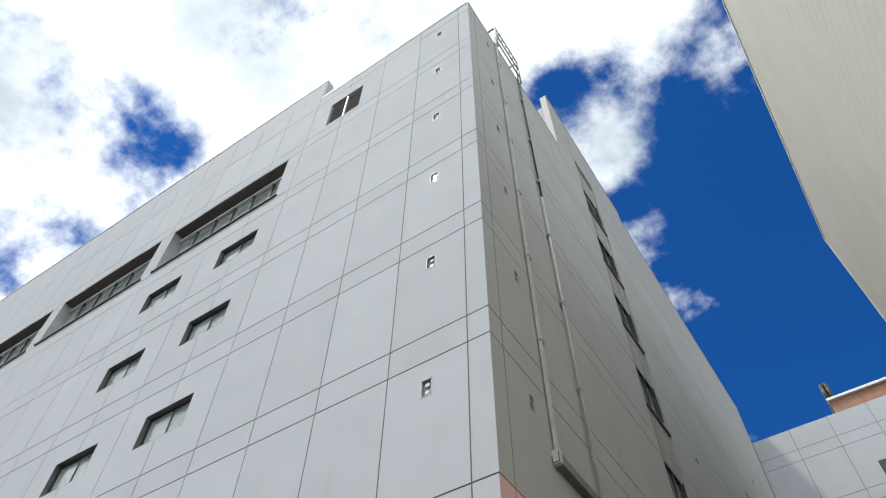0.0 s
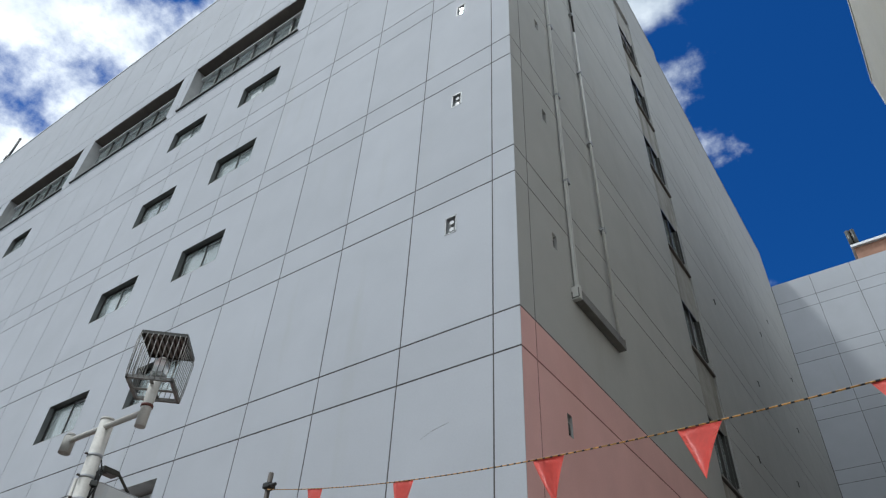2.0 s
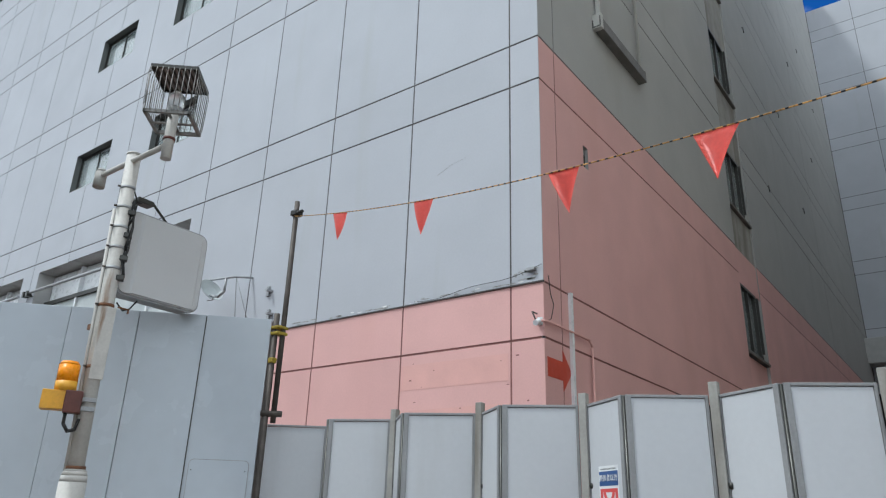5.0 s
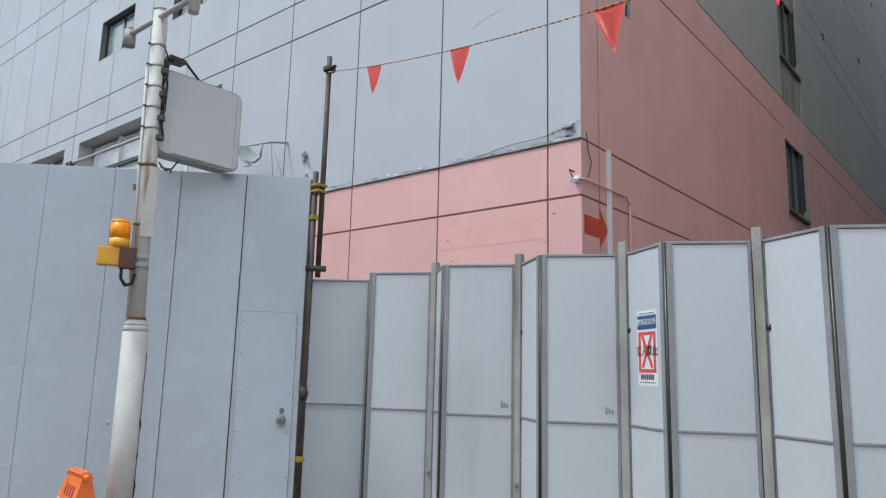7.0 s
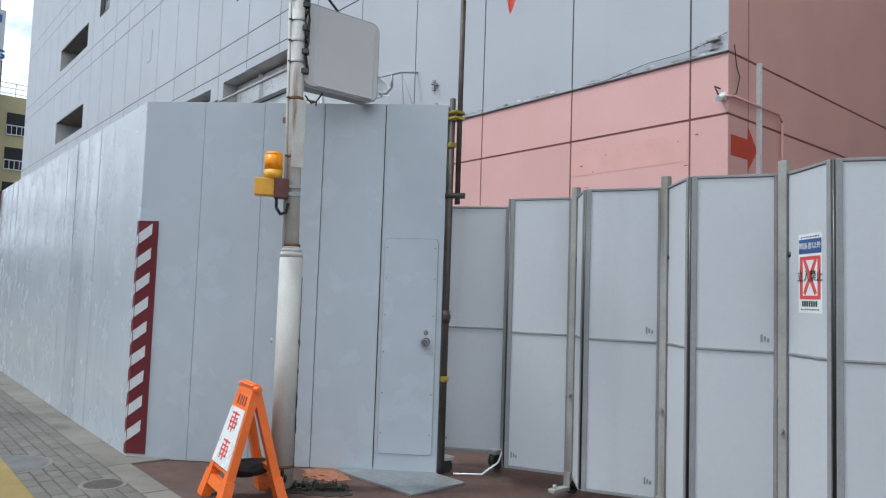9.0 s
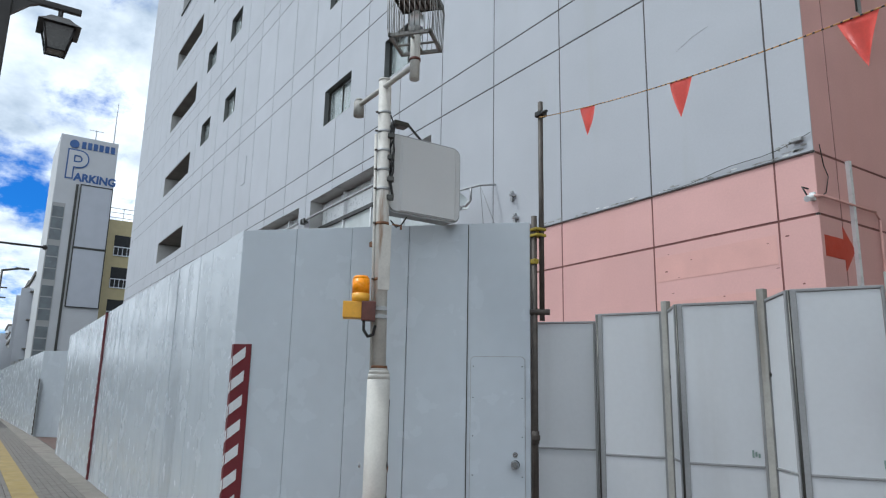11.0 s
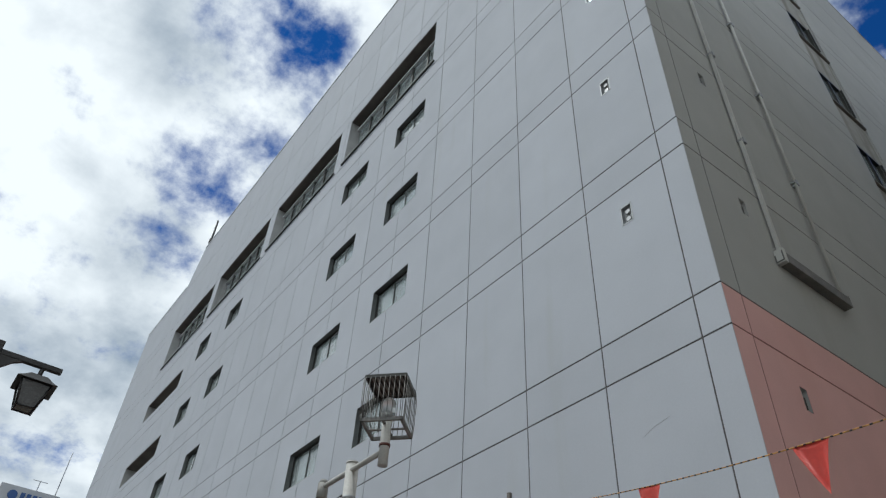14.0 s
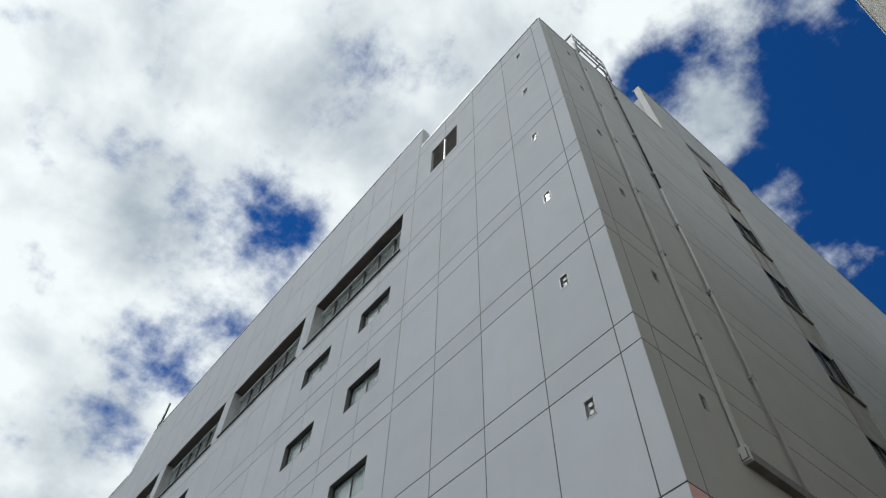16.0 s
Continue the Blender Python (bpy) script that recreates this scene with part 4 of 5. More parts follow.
part("pipe", tubed((0.705, -5.71, 2.17), (0.705, -5.71, 4.07), 0.022, 12), RUST_PIPE, flagpole, "flag pipe clamped to the upright")
part("pipe", tubed((0.658, -5.750, 0.0), (0.658, -5.750, 3.05), 0.024, 12), RUST_PIPE, flagpole)
part("coupler", tubed((0.658, -5.750, 1.20), (0.658, -5.750, 1.30), 0.031, 12), RUST_PIPE, flagpole)
for z in (2.93, 2.88):
    part("clamp", boxed(0.64, 0.735, -5.785, -5.68, z - 0.012, z + 0.012, None, 0.006), CLAMP, flagpole)
for z in (2.66, 1.25, 0.75):
    part("clamp", boxed(0.642, 0.694, -5.782, -5.728, z - 0.022, z + 0.022, None, 0.008), CLAMP if z != 1.25 else RUST_PIPE, flagpole)
part("clamp", bent_tube(boxed(0.67, 0.75, -5.75, -5.67, 3.93, 3.98, None, 0.01), [(0.74, -5.73, 3.955), (0.84, -5.76, 3.93)], 0.014), BLACK, flagpole)
part("cross_pipe", tubed((0.64, -5.785, 2.24), (0.755, -5.67, 2.24), 0.024, 10), RUST_PIPE, flagpole)
castor = thing("fence_castor", (0.65, -5.69, 0), "white bracket with a rubber castor under the hoarding", "castor")
part("bracket", boxed(0.60, 0.70, -5.74, -5.64, 0.1, 0.13, None, 0.006), POST_WHITE, castor)
part("wheel", tubed((0.63, -5.69, 0.05), (0.67, -5.69, 0.05), 0.05, 14), BLACK, castor)

# ---- bunting ----
bunting = thing("bunting", (0.8, -5.77, 3.9), "rope with red triangular pennants", "bunting")
R0, RW = Vector((0.63, -5.72)), Vector((4.57, -1.23)).normalized()


def rope_at(s):
    z = 3.945 - 0.3083 * s + 0.0205 * s * s + (0.0 if s < 4.7 else 0.004 * (s - 4.7) ** 2)
    p = R0 + RW * s
    return Vector((p.x, p.y, z))


ROPE = material("rope", (0.66, 0.36, 0.11), 0.8, vary=0.5, scale=40, grain=200, bump=0.6)
part("rope", bent_tube(B(), [rope_at(0.12 + k * 0.21) for k in range(41)], 0.0034, 6), ROPE, bunting, "yellow and black twisted rope")
for k in range(95):
    s = 0.2 + k * 0.05
    part("rope_strand", tubed(rope_at(s), rope_at(s + 0.015), 0.0037, 6), BLACK, bunting)
for n_flag, s0 in enumerate((0.80, 1.89, 3.08, 3.91, 4.68, 5.75, 6.8, 7.9)):
    wd = 0.21 if n_flag else 0.22
    a, b = rope_at(s0), rope_at(s0 + wd)
    c = (a + b) / 2 + Vector((-0.01 if n_flag % 2 else 0.015, 0.02 * (n_flag % 3 - 1), -0.235))
    side_v = Vector((RW.y, -RW.x, 0))
    bm = B()
    rows_f = 7
    grid = []
    for i in range(rows_f + 1):
        t_ = i / rows_f
        line = []
        for j in range(5):
            q = j / 4
            p_ = (a.lerp(b, q)).lerp(c, t_) + side_v * (0.012 * math.sin(q * 5 + n_flag) * t_ * (1 - t_) * 4)
            line.append(bm.verts.new(p_))
        grid.append(line)
    for i in range(rows_f):
        for j in range(4):
            bm.faces.new([grid[i][j], grid[i][j + 1], grid[i + 1][j + 1], grid[i + 1][j]])
    bmesh.ops.solidify(bm, geom=bm.faces[:], thickness=0.002)
    for f in bm.faces:
        f.smooth = True
    part("pennant", bm, RED_FLAG, bunting, "red vinyl pennant")

# ---- pole with lamp cage, light box and beacon ----
PX, PY = 0.308, -6.978


def shaft_at(z):
    """The upper shaft leans a little."""
    k = (z - 1.7) / 2.3
    return Vector((PX - 0.019 * k, PY - 0.034 * k, z))


BROWN_BOX = material("faded_brown_plastic", (0.11, 0.032, 0.022), 0.5, vary=0.15, scale=10)
pole = thing("utility_pole", (PX, PY, 0), "slim white-painted steel pole with rust and a lamp cage", "pole")
part("shaft", tubed(shaft_at(1.6), shaft_at(4.06), 0.052, 18), POLE_PAINT, pole)
part("pole_cap", tubed(shaft_at(4.06), shaft_at(4.075), 0.055, 18), POLE_PAINT, pole)
bm = B()
RINGS = [(0.0, 0.085), (1.665, 0.085), (1.705, 0.080), (1.732, 0.072), (1.75, 0.057)]
for (za, ra), (zb, rb) in zip(RINGS, RINGS[1:]):
    tube(bm, (PX, PY, za), (PX, PY, zb), ra, 22, rb)
SLEEVE = material("dirty_white_paint", (0.53, 0.515, 0.48), 0.6, vary=0.10, scale=4, stain=(0.27, 0.205, 0.14), stain_at=(0.58, 0.72), streak=6, spec=0.3)
sleeve = part("sleeve", bm, SLEEVE, pole, "thicker dented lower sleeve")
for z, w_ in ((1.745, 0.062), (0.14, 0.092)):
    part("rust_ring", tubed((PX, PY, z), (PX, PY, z + 0.02), w_, 20), RUST, sleeve)
toc = Vector((5.0 - PX, -9.5 - PY, 0)).normalized()
tor = Vector((-toc.y, toc.x, 0))
for k, (z, s) in enumerate(((1.05, -1), (1.02, 1), (0.62, 1), (0.4, 1))):
    p_ = Vector((PX, PY, z)) + tor * 0.088 * s
    if k == 0:
        part("eye_bolt", tubed(p_ - tor * 0.02, p_ + tor * 0.035 * s, 0.018, 10), ALU, sleeve)
    else:
        part("rust_hole", tubed(p_ - tor * 0.01 * s - Vector((0, 0, 0.025)), p_ - tor * 0.004 * s + Vector((0, 0, 0.025)), 0.012, 8), RUST, sleeve)
rngs = random.Random(8)
for k in range(7):
    z = rngs.uniform(0.3, 1.05)
    hgt = rngs.uniform(0.015, 0.07)
    p_ = Vector((PX, PY, z)) + tor * 0.082 + toc * rngs.uniform(0.015, 0.03)
    bm = bmesh.new()
    bmesh.ops.create_icosphere(bm, subdivisions=2, radius=1.0, matrix=Matrix.Translation(p_) @ Matrix.Diagonal((0.009, 0.009, hgt, 1)))
    part("rust_scar", bm, BROWN_METAL, sleeve)
for k in range(5):
    an = rngs.uniform(-0.7, 0.9)
    p_ = Vector((PX, PY, rngs.uniform(0.03, 0.16))) + (toc * math.cos(an) + tor * math.sin(an)) * 0.086
    bm = bmesh.new()
    bmesh.ops.create_icosphere(bm, subdivisions=2, radius=1.0, matrix=Matrix.Translation(p_) @ Matrix.Diagonal((0.012, 0.012, rngs.uniform(0.012, 0.04), 1)))
    part("rust_scar", bm, BROWN_METAL, sleeve)
for za, zb in ((0.12, 0.62), (0.66, 1.0), (1.06, 1.52)):
    side_at = tor * 0.083 + toc * 0.012
    part("weld_scar", tubed(Vector((PX, PY, za)) + side_at, Vector((PX, PY, zb)) + side_at, 0.0055, 6), RUST_PIPE, sleeve, "rusty weld line down the sleeve")
part("side_pipe", tubed(Vector((PX, PY, 1.72)) - tor * 0.06, shaft_at(3.6) - tor * 0.065, 0.012, 8), POLE_PAINT, pole)
for z in (3.78, 3.62, 3.46, 3.30, 3.14, 2.86, 2.42):
    cl = part("band_clamp", tubed(shaft_at(z - 0.011), shaft_at(z + 0.011), 0.055, 18), GALV if z > 2.9 else RUST, pole)
    part("clamp_bolt", tubed(shaft_at(z) - tor * 0.05 + toc * 0.03, shaft_at(z) - tor * 0.072 + toc * 0.03, 0.008, 6), RUST_PIPE, cl)
# crossbar with lamp
part("crossbar", tubed((-0.125, -7.03, 4.0), (0.78, -7.03, 4.0), 0.022, 12), POLE_PAINT, pole)
part("socket", tube(tubed((-0.145, -7.03, 3.9), (-0.145, -7.03, 4.03), 0.045, 14), (-0.145, -7.03, 4.03), (-0.145, -7.03, 4.06), 0.045, 12, 0.03), POST_WHITE, pole, "empty rusty lamp socket")
LX, LY = 0.785, -7.03
part("lamp_tube", tubed((LX, LY, 3.88), (LX, LY, 4.25), 0.038, 16), POLE_PAINT, pole)
part("lamp_collar", tubed((LX, LY, 4.03), (LX, LY, 4.05), 0.044, 16), BROWN_BOX, pole)
bm = tubed((LX, LY, 4.25), (LX, LY, 4.30), 0.045, 14, 0.058)
tube(bm, (LX, LY, 4.30), (LX, LY, 4.40), 0.058, 16)
tube(bm, (LX, LY, 4.40), (LX, LY, 4.44), 0.058, 16, 0.03)
part("lamp_bulb", bm, LAMP_GLASS, pole, "frosted glass lamp")
h, g = 0.168, 0.155
CX, CY = 0.765, -7.017
mc = Matrix.Translation((CX, CY, 0)) @ Matrix.Rotation(radians(42), 4, "Z")
CAGE_STEEL = material("weathered_cage_steel", (0.22, 0.215, 0.20), 0.55, metal=0.3, vary=0.2, scale=20)
cage = part("cage", box(B(), -h, h, -h, h, 4.572, 4.58, mc), FRAME, pole, "wire lamp cage with a dark flat lid")
for k in range(7):
    x = -h + 0.05 + k * (2 * h - 0.1) / 6
    part("lid_rib", box(B(), x - 0.008, x + 0.008, -h + 0.01, h - 0.01, 4.562, 4.572, mc), CAGE_STEEL, cage)
for a in range(4):
    mr = mc @ Matrix.Rotation(a * math.pi / 2, 4, "Z")
    part("cage_bar", box(B(), -g - 0.012, g + 0.012, g - 0.010, g + 0.012, 4.18, 4.205, mr), CAGE_STEEL, cage)
    part("lid_edge", box(B(), -h, h, h - 0.006, h + 0.004, 4.555, 4.583, mr), FRAME, cage)
    for k in range(9):
        q = -1 + k / 4
        pts = [mr @ Vector(v) for v in ((q * (h - 0.008), h + 0.006, 4.56), (q * (h - 0.004), h + 0.012, 4.5), (q * (g + 0.004), g + 0.018, 4.24), (q * g, g + 0.012, 4.185))]
        part("cage_rod", bent_tube(B(), pts, 0.0032, 5), CAGE_STEEL, cage)
for e in (0, 90):
    part("cage_strut", box(B(), -g, g, -0.012, 0.012, 4.182 + 0.0002 * e, 4.19 + 0.0002 * e, mc @ Matrix.Rotation(radians(e), 4, "Z")), CAGE_STEEL, cage)
# light box
BOX_FACE = material("opal_plastic", (0.56, 0.57, 0.58), 0.35, vary=0.02, scale=2)
turned = Matrix(((0, -1, 0, 0), (1, 0, 0, 0), (0, 0, 1, 0), (0, 0, 0, 1)))
BOX_BODY = material("grey_box_body", (0.30, 0.30, 0.285), 0.5, vary=0.12, scale=4, stain=(0.17, 0.15, 0.12), stain_at=(0.55, 0.8), streak=5)
bx = part("light_box", prism(B(), rounded(-6.945, -6.255, 2.985, 3.635, 0.07), -0.262, -0.13, turned), BOX_BODY, pole, "blank light box sign with a grey metal body")
part("rim", prism(B(), rounded(-6.952, -6.248, 2.978, 3.642, 0.075), -0.276, -0.255, turned), GALV, bx)
bm = prism(B(), rounded(-6.938, -6.262, 2.992, 3.628, 0.065), -0.288, -0.27, turned)
part("face", bm, BOX_FACE, bx, "blank white plastic face")
bm = B()
for quad in ([(-6.83, 3.0), (-6.315, 3.0), (-6.315, 3.62), (-6.83, 3.62)],):
    lo_ = [bm.verts.new((0.2875, y, z)) for y, z in ((-6.85, 2.998), (-6.30, 2.998), (-6.30, 3.622), (-6.85, 3.622))]
    hi_ = [bm.verts.new((0.302, y, z)) for y, z in quad]
    bm.faces.new(hi_)
    for k in range(4):
        bm.faces.new([lo_[k], lo_[(k + 1) % 4], hi_[(k + 1) % 4], hi_[k]])
bmesh.ops.recalc_face_normals(bm, faces=bm.faces[:])
part("raised_face", bm, BOX_FACE, bx)
for z in (3.14, 3.46):
    part("bracket", boxed(PX - 0.08, PX - 0.02, -7.0, -6.93, z - 0.03, z + 0.03, None, 0.004), FRAME, bx)
part("stay", bent_tube(B(), [(PX, PY + 0.02, 3.68), (0.3, -6.8, 3.74), (0.2, -6.52, 3.60)], 0.011), FRAME, bx)
part("side_bar", boxed(0.21, 0.25, -6.99, -6.957, 3.05, 3.62, None, 0.006), FRAME, bx)
for z in (3.1, 3.33, 3.55):
    part("bolt", tubed((0.23, -6.975, z), (0.29, -6.985, z), 0.018, 8), FRAME, bx)
part("stay_plate", boxed(0.24, 0.33, -6.93, -6.80, 3.70, 3.74, None, 0.004), FRAME, bx, "black bracket plate")
part("stay_tab", boxed(0.16, 0.22, -6.55, -6.47, 3.635, 3.66, None, 0.004), BOX_BODY, bx)
rngc = random.Random(15)
for q in range(4):
    pts = [shaft_at(3.76 - 0.1 * q) + tor * 0.05 + toc * 0.02]
    for k in range(7):
        pts.append(shaft_at(3.68 - 0.1 * k) + tor * rngc.uniform(0.045, 0.085) + toc * rngc.uniform(0.0, 0.05))
    part("cable", bent_tube(B(), pts, 0.006, 6), BLACK, bx, "loose black cable down the pole")
for z in (3.58, 3.40, 3.22, 3.07):
    part("cable_tie", box(B(), 0.03, 0.085, 0.0, 0.05, z - 0.02, z + 0.02, Matrix(((tor.x, toc.x, 0, shaft_at(z).x), (tor.y, toc.y, 0, shaft_at(z).y), (0, 0, 1, 0), (0, 0, 0, 1))), 0.006), FRAME, bx)
part("cable", bent_tube(B(), [(0.2, -6.72, 2.98), (0.22, -6.78, 2.9), (0.28, -6.86, 2.86), (PX, PY + 0.05, 2.9)], 0.006), BLACK, bx)
part("hook", bent_tube(B(), [(PX + 0.03, PY + 0.05, 2.86), (PX + 0.03, PY + 0.13, 2.86), (PX + 0.03, PY + 0.13, 2.83)], 0.007), RUST, pole)
part("hook", boxed(PX - 0.17, PX - 0.05, PY - 0.04, PY, 2.70, 2.74), RUST, pole)


part("cover_plate", box(B(), -0.02, 0.07, 0.048, 0.06, 2.33, 2.84, Matrix(((tor.x, toc.x, 0, PX - 0.008), (tor.y, toc.y, 0, PY - 0.014), (0, 0, 1, 0), (0, 0, 0, 1))), 0.004), POLE_PAINT, pole, "white cover plate on the shaft")


# beacon faces the viewer's side of the pole
def beside(r, f, z):
    return shaft_at(z) + tor * r + toc * f


mb = Matrix(((tor.x, toc.x, 0, PX - 0.006), (tor.y, toc.y, 0, PY - 0.011), (0, 0, 1, 0), (0, 0, 0, 1)))
beacon = part("beacon", box(B(), -0.275, -0.06, -0.02, 0.10, 2.11, 2.235, mb, 0.006), YELLOW, pole, "yellow box with an amber rotating lamp")
part("brown_box", box(B(), -0.135, -0.03, 0.03, 0.13, 2.09, 2.235, mb, 0.006), BROWN_BOX, beacon, "faded brown side box")
part("lamp_base", tubed(beside(-0.15, 0.04, 2.235), beside(-0.15, 0.04, 2.30), 0.068, 20), YELLOW, beacon)
bm = tubed(beside(-0.15, 0.04, 2.30), beside(-0.15, 0.04, 2.41), 0.066, 20)
tube(bm, beside(-0.15, 0.04, 2.41), beside(-0.15, 0.04, 2.435), 0.066, 20, 0.05)
part("dome", bm, AMBER, beacon, "amber plastic dome")
part("cable", bent_tube(B(), [beside(-0.12, 0.09, 2.09), beside(-0.12, 0.10, 2.02), beside(-0.09, 0.09, 1.975), beside(-0.05, 0.07, 1.99), beside(-0.035, 0.05, 2.06)], 0.011), BLACK, beacon)
for z in (2.13, 2.19):
    part("strap", box(B(), -0.05, 0.055, 0.03, 0.065, z - 0.014, z + 0.014, mb), GALV, beacon)

# ---- orange folding barricade ----
barr = thing("folding_barricade", (0.42, -7.28, 0), "orange plastic folding barricade with a white notice", "barricade")
ax, sp = Vector((0.99, -0.13, 0)), Vector((0.13, 0.99, 0))
mo = Matrix(((ax.x, sp.x, 0, 0.42), (ax.y, sp.y, 0, -7.28), (0, 0, 1, 0), (0, 0, 0, 1))) @ Matrix.Translation((0, -0.025, 0))


def plank(bm, quad, y0, y1, m):
    """A flat piece with four corners (x, z), from depth y0 to y1."""
    vs = [bm.verts.new(m @ Vector((x, y, z))) for y in (y0, y1) for x, z in quad]
    bm.faces.new(vs[:4])
    bm.faces.new(vs[4:][::-1])
    for k in range(4):
        bm.faces.new([vs[k], vs[4 + k], vs[4 + (k + 1) % 4], vs[(k + 1) % 4]])
    bmesh.ops.recalc_face_normals(bm, faces=bm.faces[:])
    return bm


for s in (-1, 1):
    tilt = mo @ Matrix.Translation((0, 0, 0.74)) @ Matrix.Rotation(radians(-16.5 if s < 0 else 14.0), 4, "X")
    bm = B()
    for e in (-1, 1):
        plank(bm, [(0.155 * e, -0.02), (0.095 * e, -0.02), (0.155 * e, -0.64), (0.225 * e, -0.64)], -0.027, 0.027, tilt)
        plank(bm, [(0.235 * e, -0.60), (0.13 * e, -0.60), (0.155 * e, -0.785), (0.275 * e, -0.785)], -0.032, 0.032, tilt)
    plank(bm, [(-0.13, 0.035), (0.13, 0.035), (0.15, -0.15), (-0.15, -0.15)], -0.024, 0.024, tilt)
    plank(bm, [(-0.16, -0.53), (0.16, -0.53), (0.165, -0.57), (-0.165, -0.57)], -0.018, 0.018, tilt)
    plank(bm, [(-0.17, -0.62), (0.17, -0.62), (0.18, -0.69), (-0.18, -0.69)], -0.026, 0.026, tilt)
    leg = part("leg_frame", bm, ORANGE, barr)
    for k in range(4):
        part("slot", box(B(), -0.085 + 0.05 * k, -0.063 + 0.05 * k, -0.0255, 0.0255, -0.125, -0.06, tilt), MAROON, leg)
    if s < 0:
        part("notice", plank(B(), [(-0.145, -0.15), (0.145, -0.15), (0.19, -0.54), (-0.19, -0.54)], -0.034, -0.028, tilt), SIGN_WHITE, leg, "white notice with faded red marks")
        for z0 in (-0.30, -0.49):
            for x0, x1, za, zb in ((-0.075, 0.075, 0.105, 0.118), (-0.06, 0.06, 0.075, 0.086), (-0.08, 0.08, 0.045, 0.057), (-0.06, 0.065, 0.012, 0.024), (-0.07, -0.05, -0.01, 0.09), (0.045, 0.065, 0.012, 0.09), (-0.01, 0.012, -0.015, 0.125)):
                part("mark", box(B(), x0, x1, -0.0355, -0.034, z0 + za, z0 + zb, tilt), RED_SIGN, leg)
part("hinge", tubed(mo @ Vector((-0.2, 0, 0.745)), mo @ Vector((0.2, 0, 0.745)), 0.022, 12), ORANGE, barr)
bm = bmesh.new()
bmesh.ops.create_icosphere(bm, subdivisions=4, radius=1.0)
for v in bm.verts:
    n = v.co.copy()
    k = 1 + 0.10 * math.sin(7 * n.y + 3 * n.x) * math.cos(5 * n.z) + 0.05 * math.sin(17 * n.x + 11 * n.z)
    v.co = mo @ Vector((-0.06 + 0.065 * n.x * k + 0.03 * n.y, 0.02 + 0.18 * n.y, 0.20 + 0.062 * n.z * k - 0.02 * (1 - n.y * n.y)))
for f in bm.faces:
    f.smooth = True
bag = part("weight", bm, BLACK, barr, "crumpled black weight bag")

# ---- ground details ----
plate = thing("checker_plate", (0.6, -6.1, 0), "worn steel checker plate on the paving", "plate")
bm = B()
quad = [(0.10, -6.40), (1.02, -6.33), (0.98, -5.78), (0.50, -5.80)]
vs = [bm.verts.new((x, y, z)) for z in (-0.01, 0.006) for x, y in quad]
bm.faces.new(vs[4:])
bm.faces.new(vs[:4][::-1])
for k in range(4):
    bm.faces.new([vs[k], vs[(k + 1) % 4], vs[4 + (k + 1) % 4], vs[4 + k]])
pl = part("sheet", bm, PLATE, plate)
bm = B()
for i in range(24):
    for j in range(14):
        x, y = 0.16 + 0.036 * i, -6.36 + 0.04 * j
        if y < -6.40 + 0.075 * (x - 0.1) + 0.04 or (x < 0.50 and y > -6.40 + 1.5 * (x - 0.1) - 0.03):
            continue
        box(bm, -0.011, 0.011, -0.003, 0.003, 0.006, 0.0085, Matrix.Translation((x, y, 0)) @ Matrix.Rotation(radians(45 if (i + j) % 2 else -45), 4, "Z"))
tagged(part("lug_pattern", bm, PLATE, pl), kind="stuff")


def clump(name, x, y, r, n, mat, label, category):
    c = thing(name, (x, y, 0), label, category, kind="stuff")
    rr = random.Random(int(x * 100) + n)
    bm = B()
    for k in range(n):
        a, q, hgt = rr.uniform(0, 6.28), rr.uniform(0, r), rr.uniform(0.012, 0.045)
        p_ = Vector((x + q * math.cos(a), y + q * math.sin(a), 0))
        d_ = Vector((rr.uniform(-1, 1), rr.uniform(-1, 1), 0)) * 0.05
        v = [bm.verts.new(p_ + o) for o in (Vector((-0.008, 0, 0)), Vector((0.008, 0, 0)), d_ + Vector((0, 0, hgt)))]
        bm.faces.new(v)
        v = [bm.verts.new(p_ + o) for o in (Vector((0, -0.012, hgt * 0.5)), d_ * 1.6 + Vector((0, 0, hgt * 0.7)), Vector((0, 0.012, hgt * 0.5)))]
        bm.faces.new(v)
    part("blades", bm, mat, c)


WEED = material("weeds", (0.03, 0.031, 0.018), 0.8, vary=0.4, scale=20)
clump("weeds", 0.42, -6.85, 0.15, 80, WEED, "small weeds and dirt round the pole foot", "weeds")
clump("weeds", 0.55, -6.68, 0.12, 50, WEED, "small weeds beside the checker plate", "weeds")


BRICK_ORANGE = material("broken_brick", (0.27, 0.11, 0.06), 0.9, vary=0.3, scale=15)
rng = random.Random(31)


def ground_patch(name, ring, mat, label, category):
    """A thin uneven patch of bare ground, a few millimetres proud."""
    t_ = thing(name, (*ring[0], 0), label, category, kind="stuff")
    bm = B()
    edge = []
    for (xa, ya), (xb, yb) in zip(ring, ring[1:] + ring[:1]):
        for k in range(6):
            edge.append((xa + (xb - xa) * k / 6 + rng.uniform(-0.02, 0.02), ya + (yb - ya) * k / 6 + rng.uniform(-0.02, 0.02)))
    top = [bm.verts.new((x, y, -0.007)) for x, y in edge]
    low_ = [bm.verts.new((x, y, -0.014)) for x, y in edge]
    bm.faces.new(top)
    for k in range(len(edge)):
        q = (k + 1) % len(edge)
        bm.faces.new([top[k], low_[k], low_[q], top[q]])
    bmesh.ops.recalc_face_normals(bm, faces=bm.faces[:])
    part("surface", bm, mat, t_)


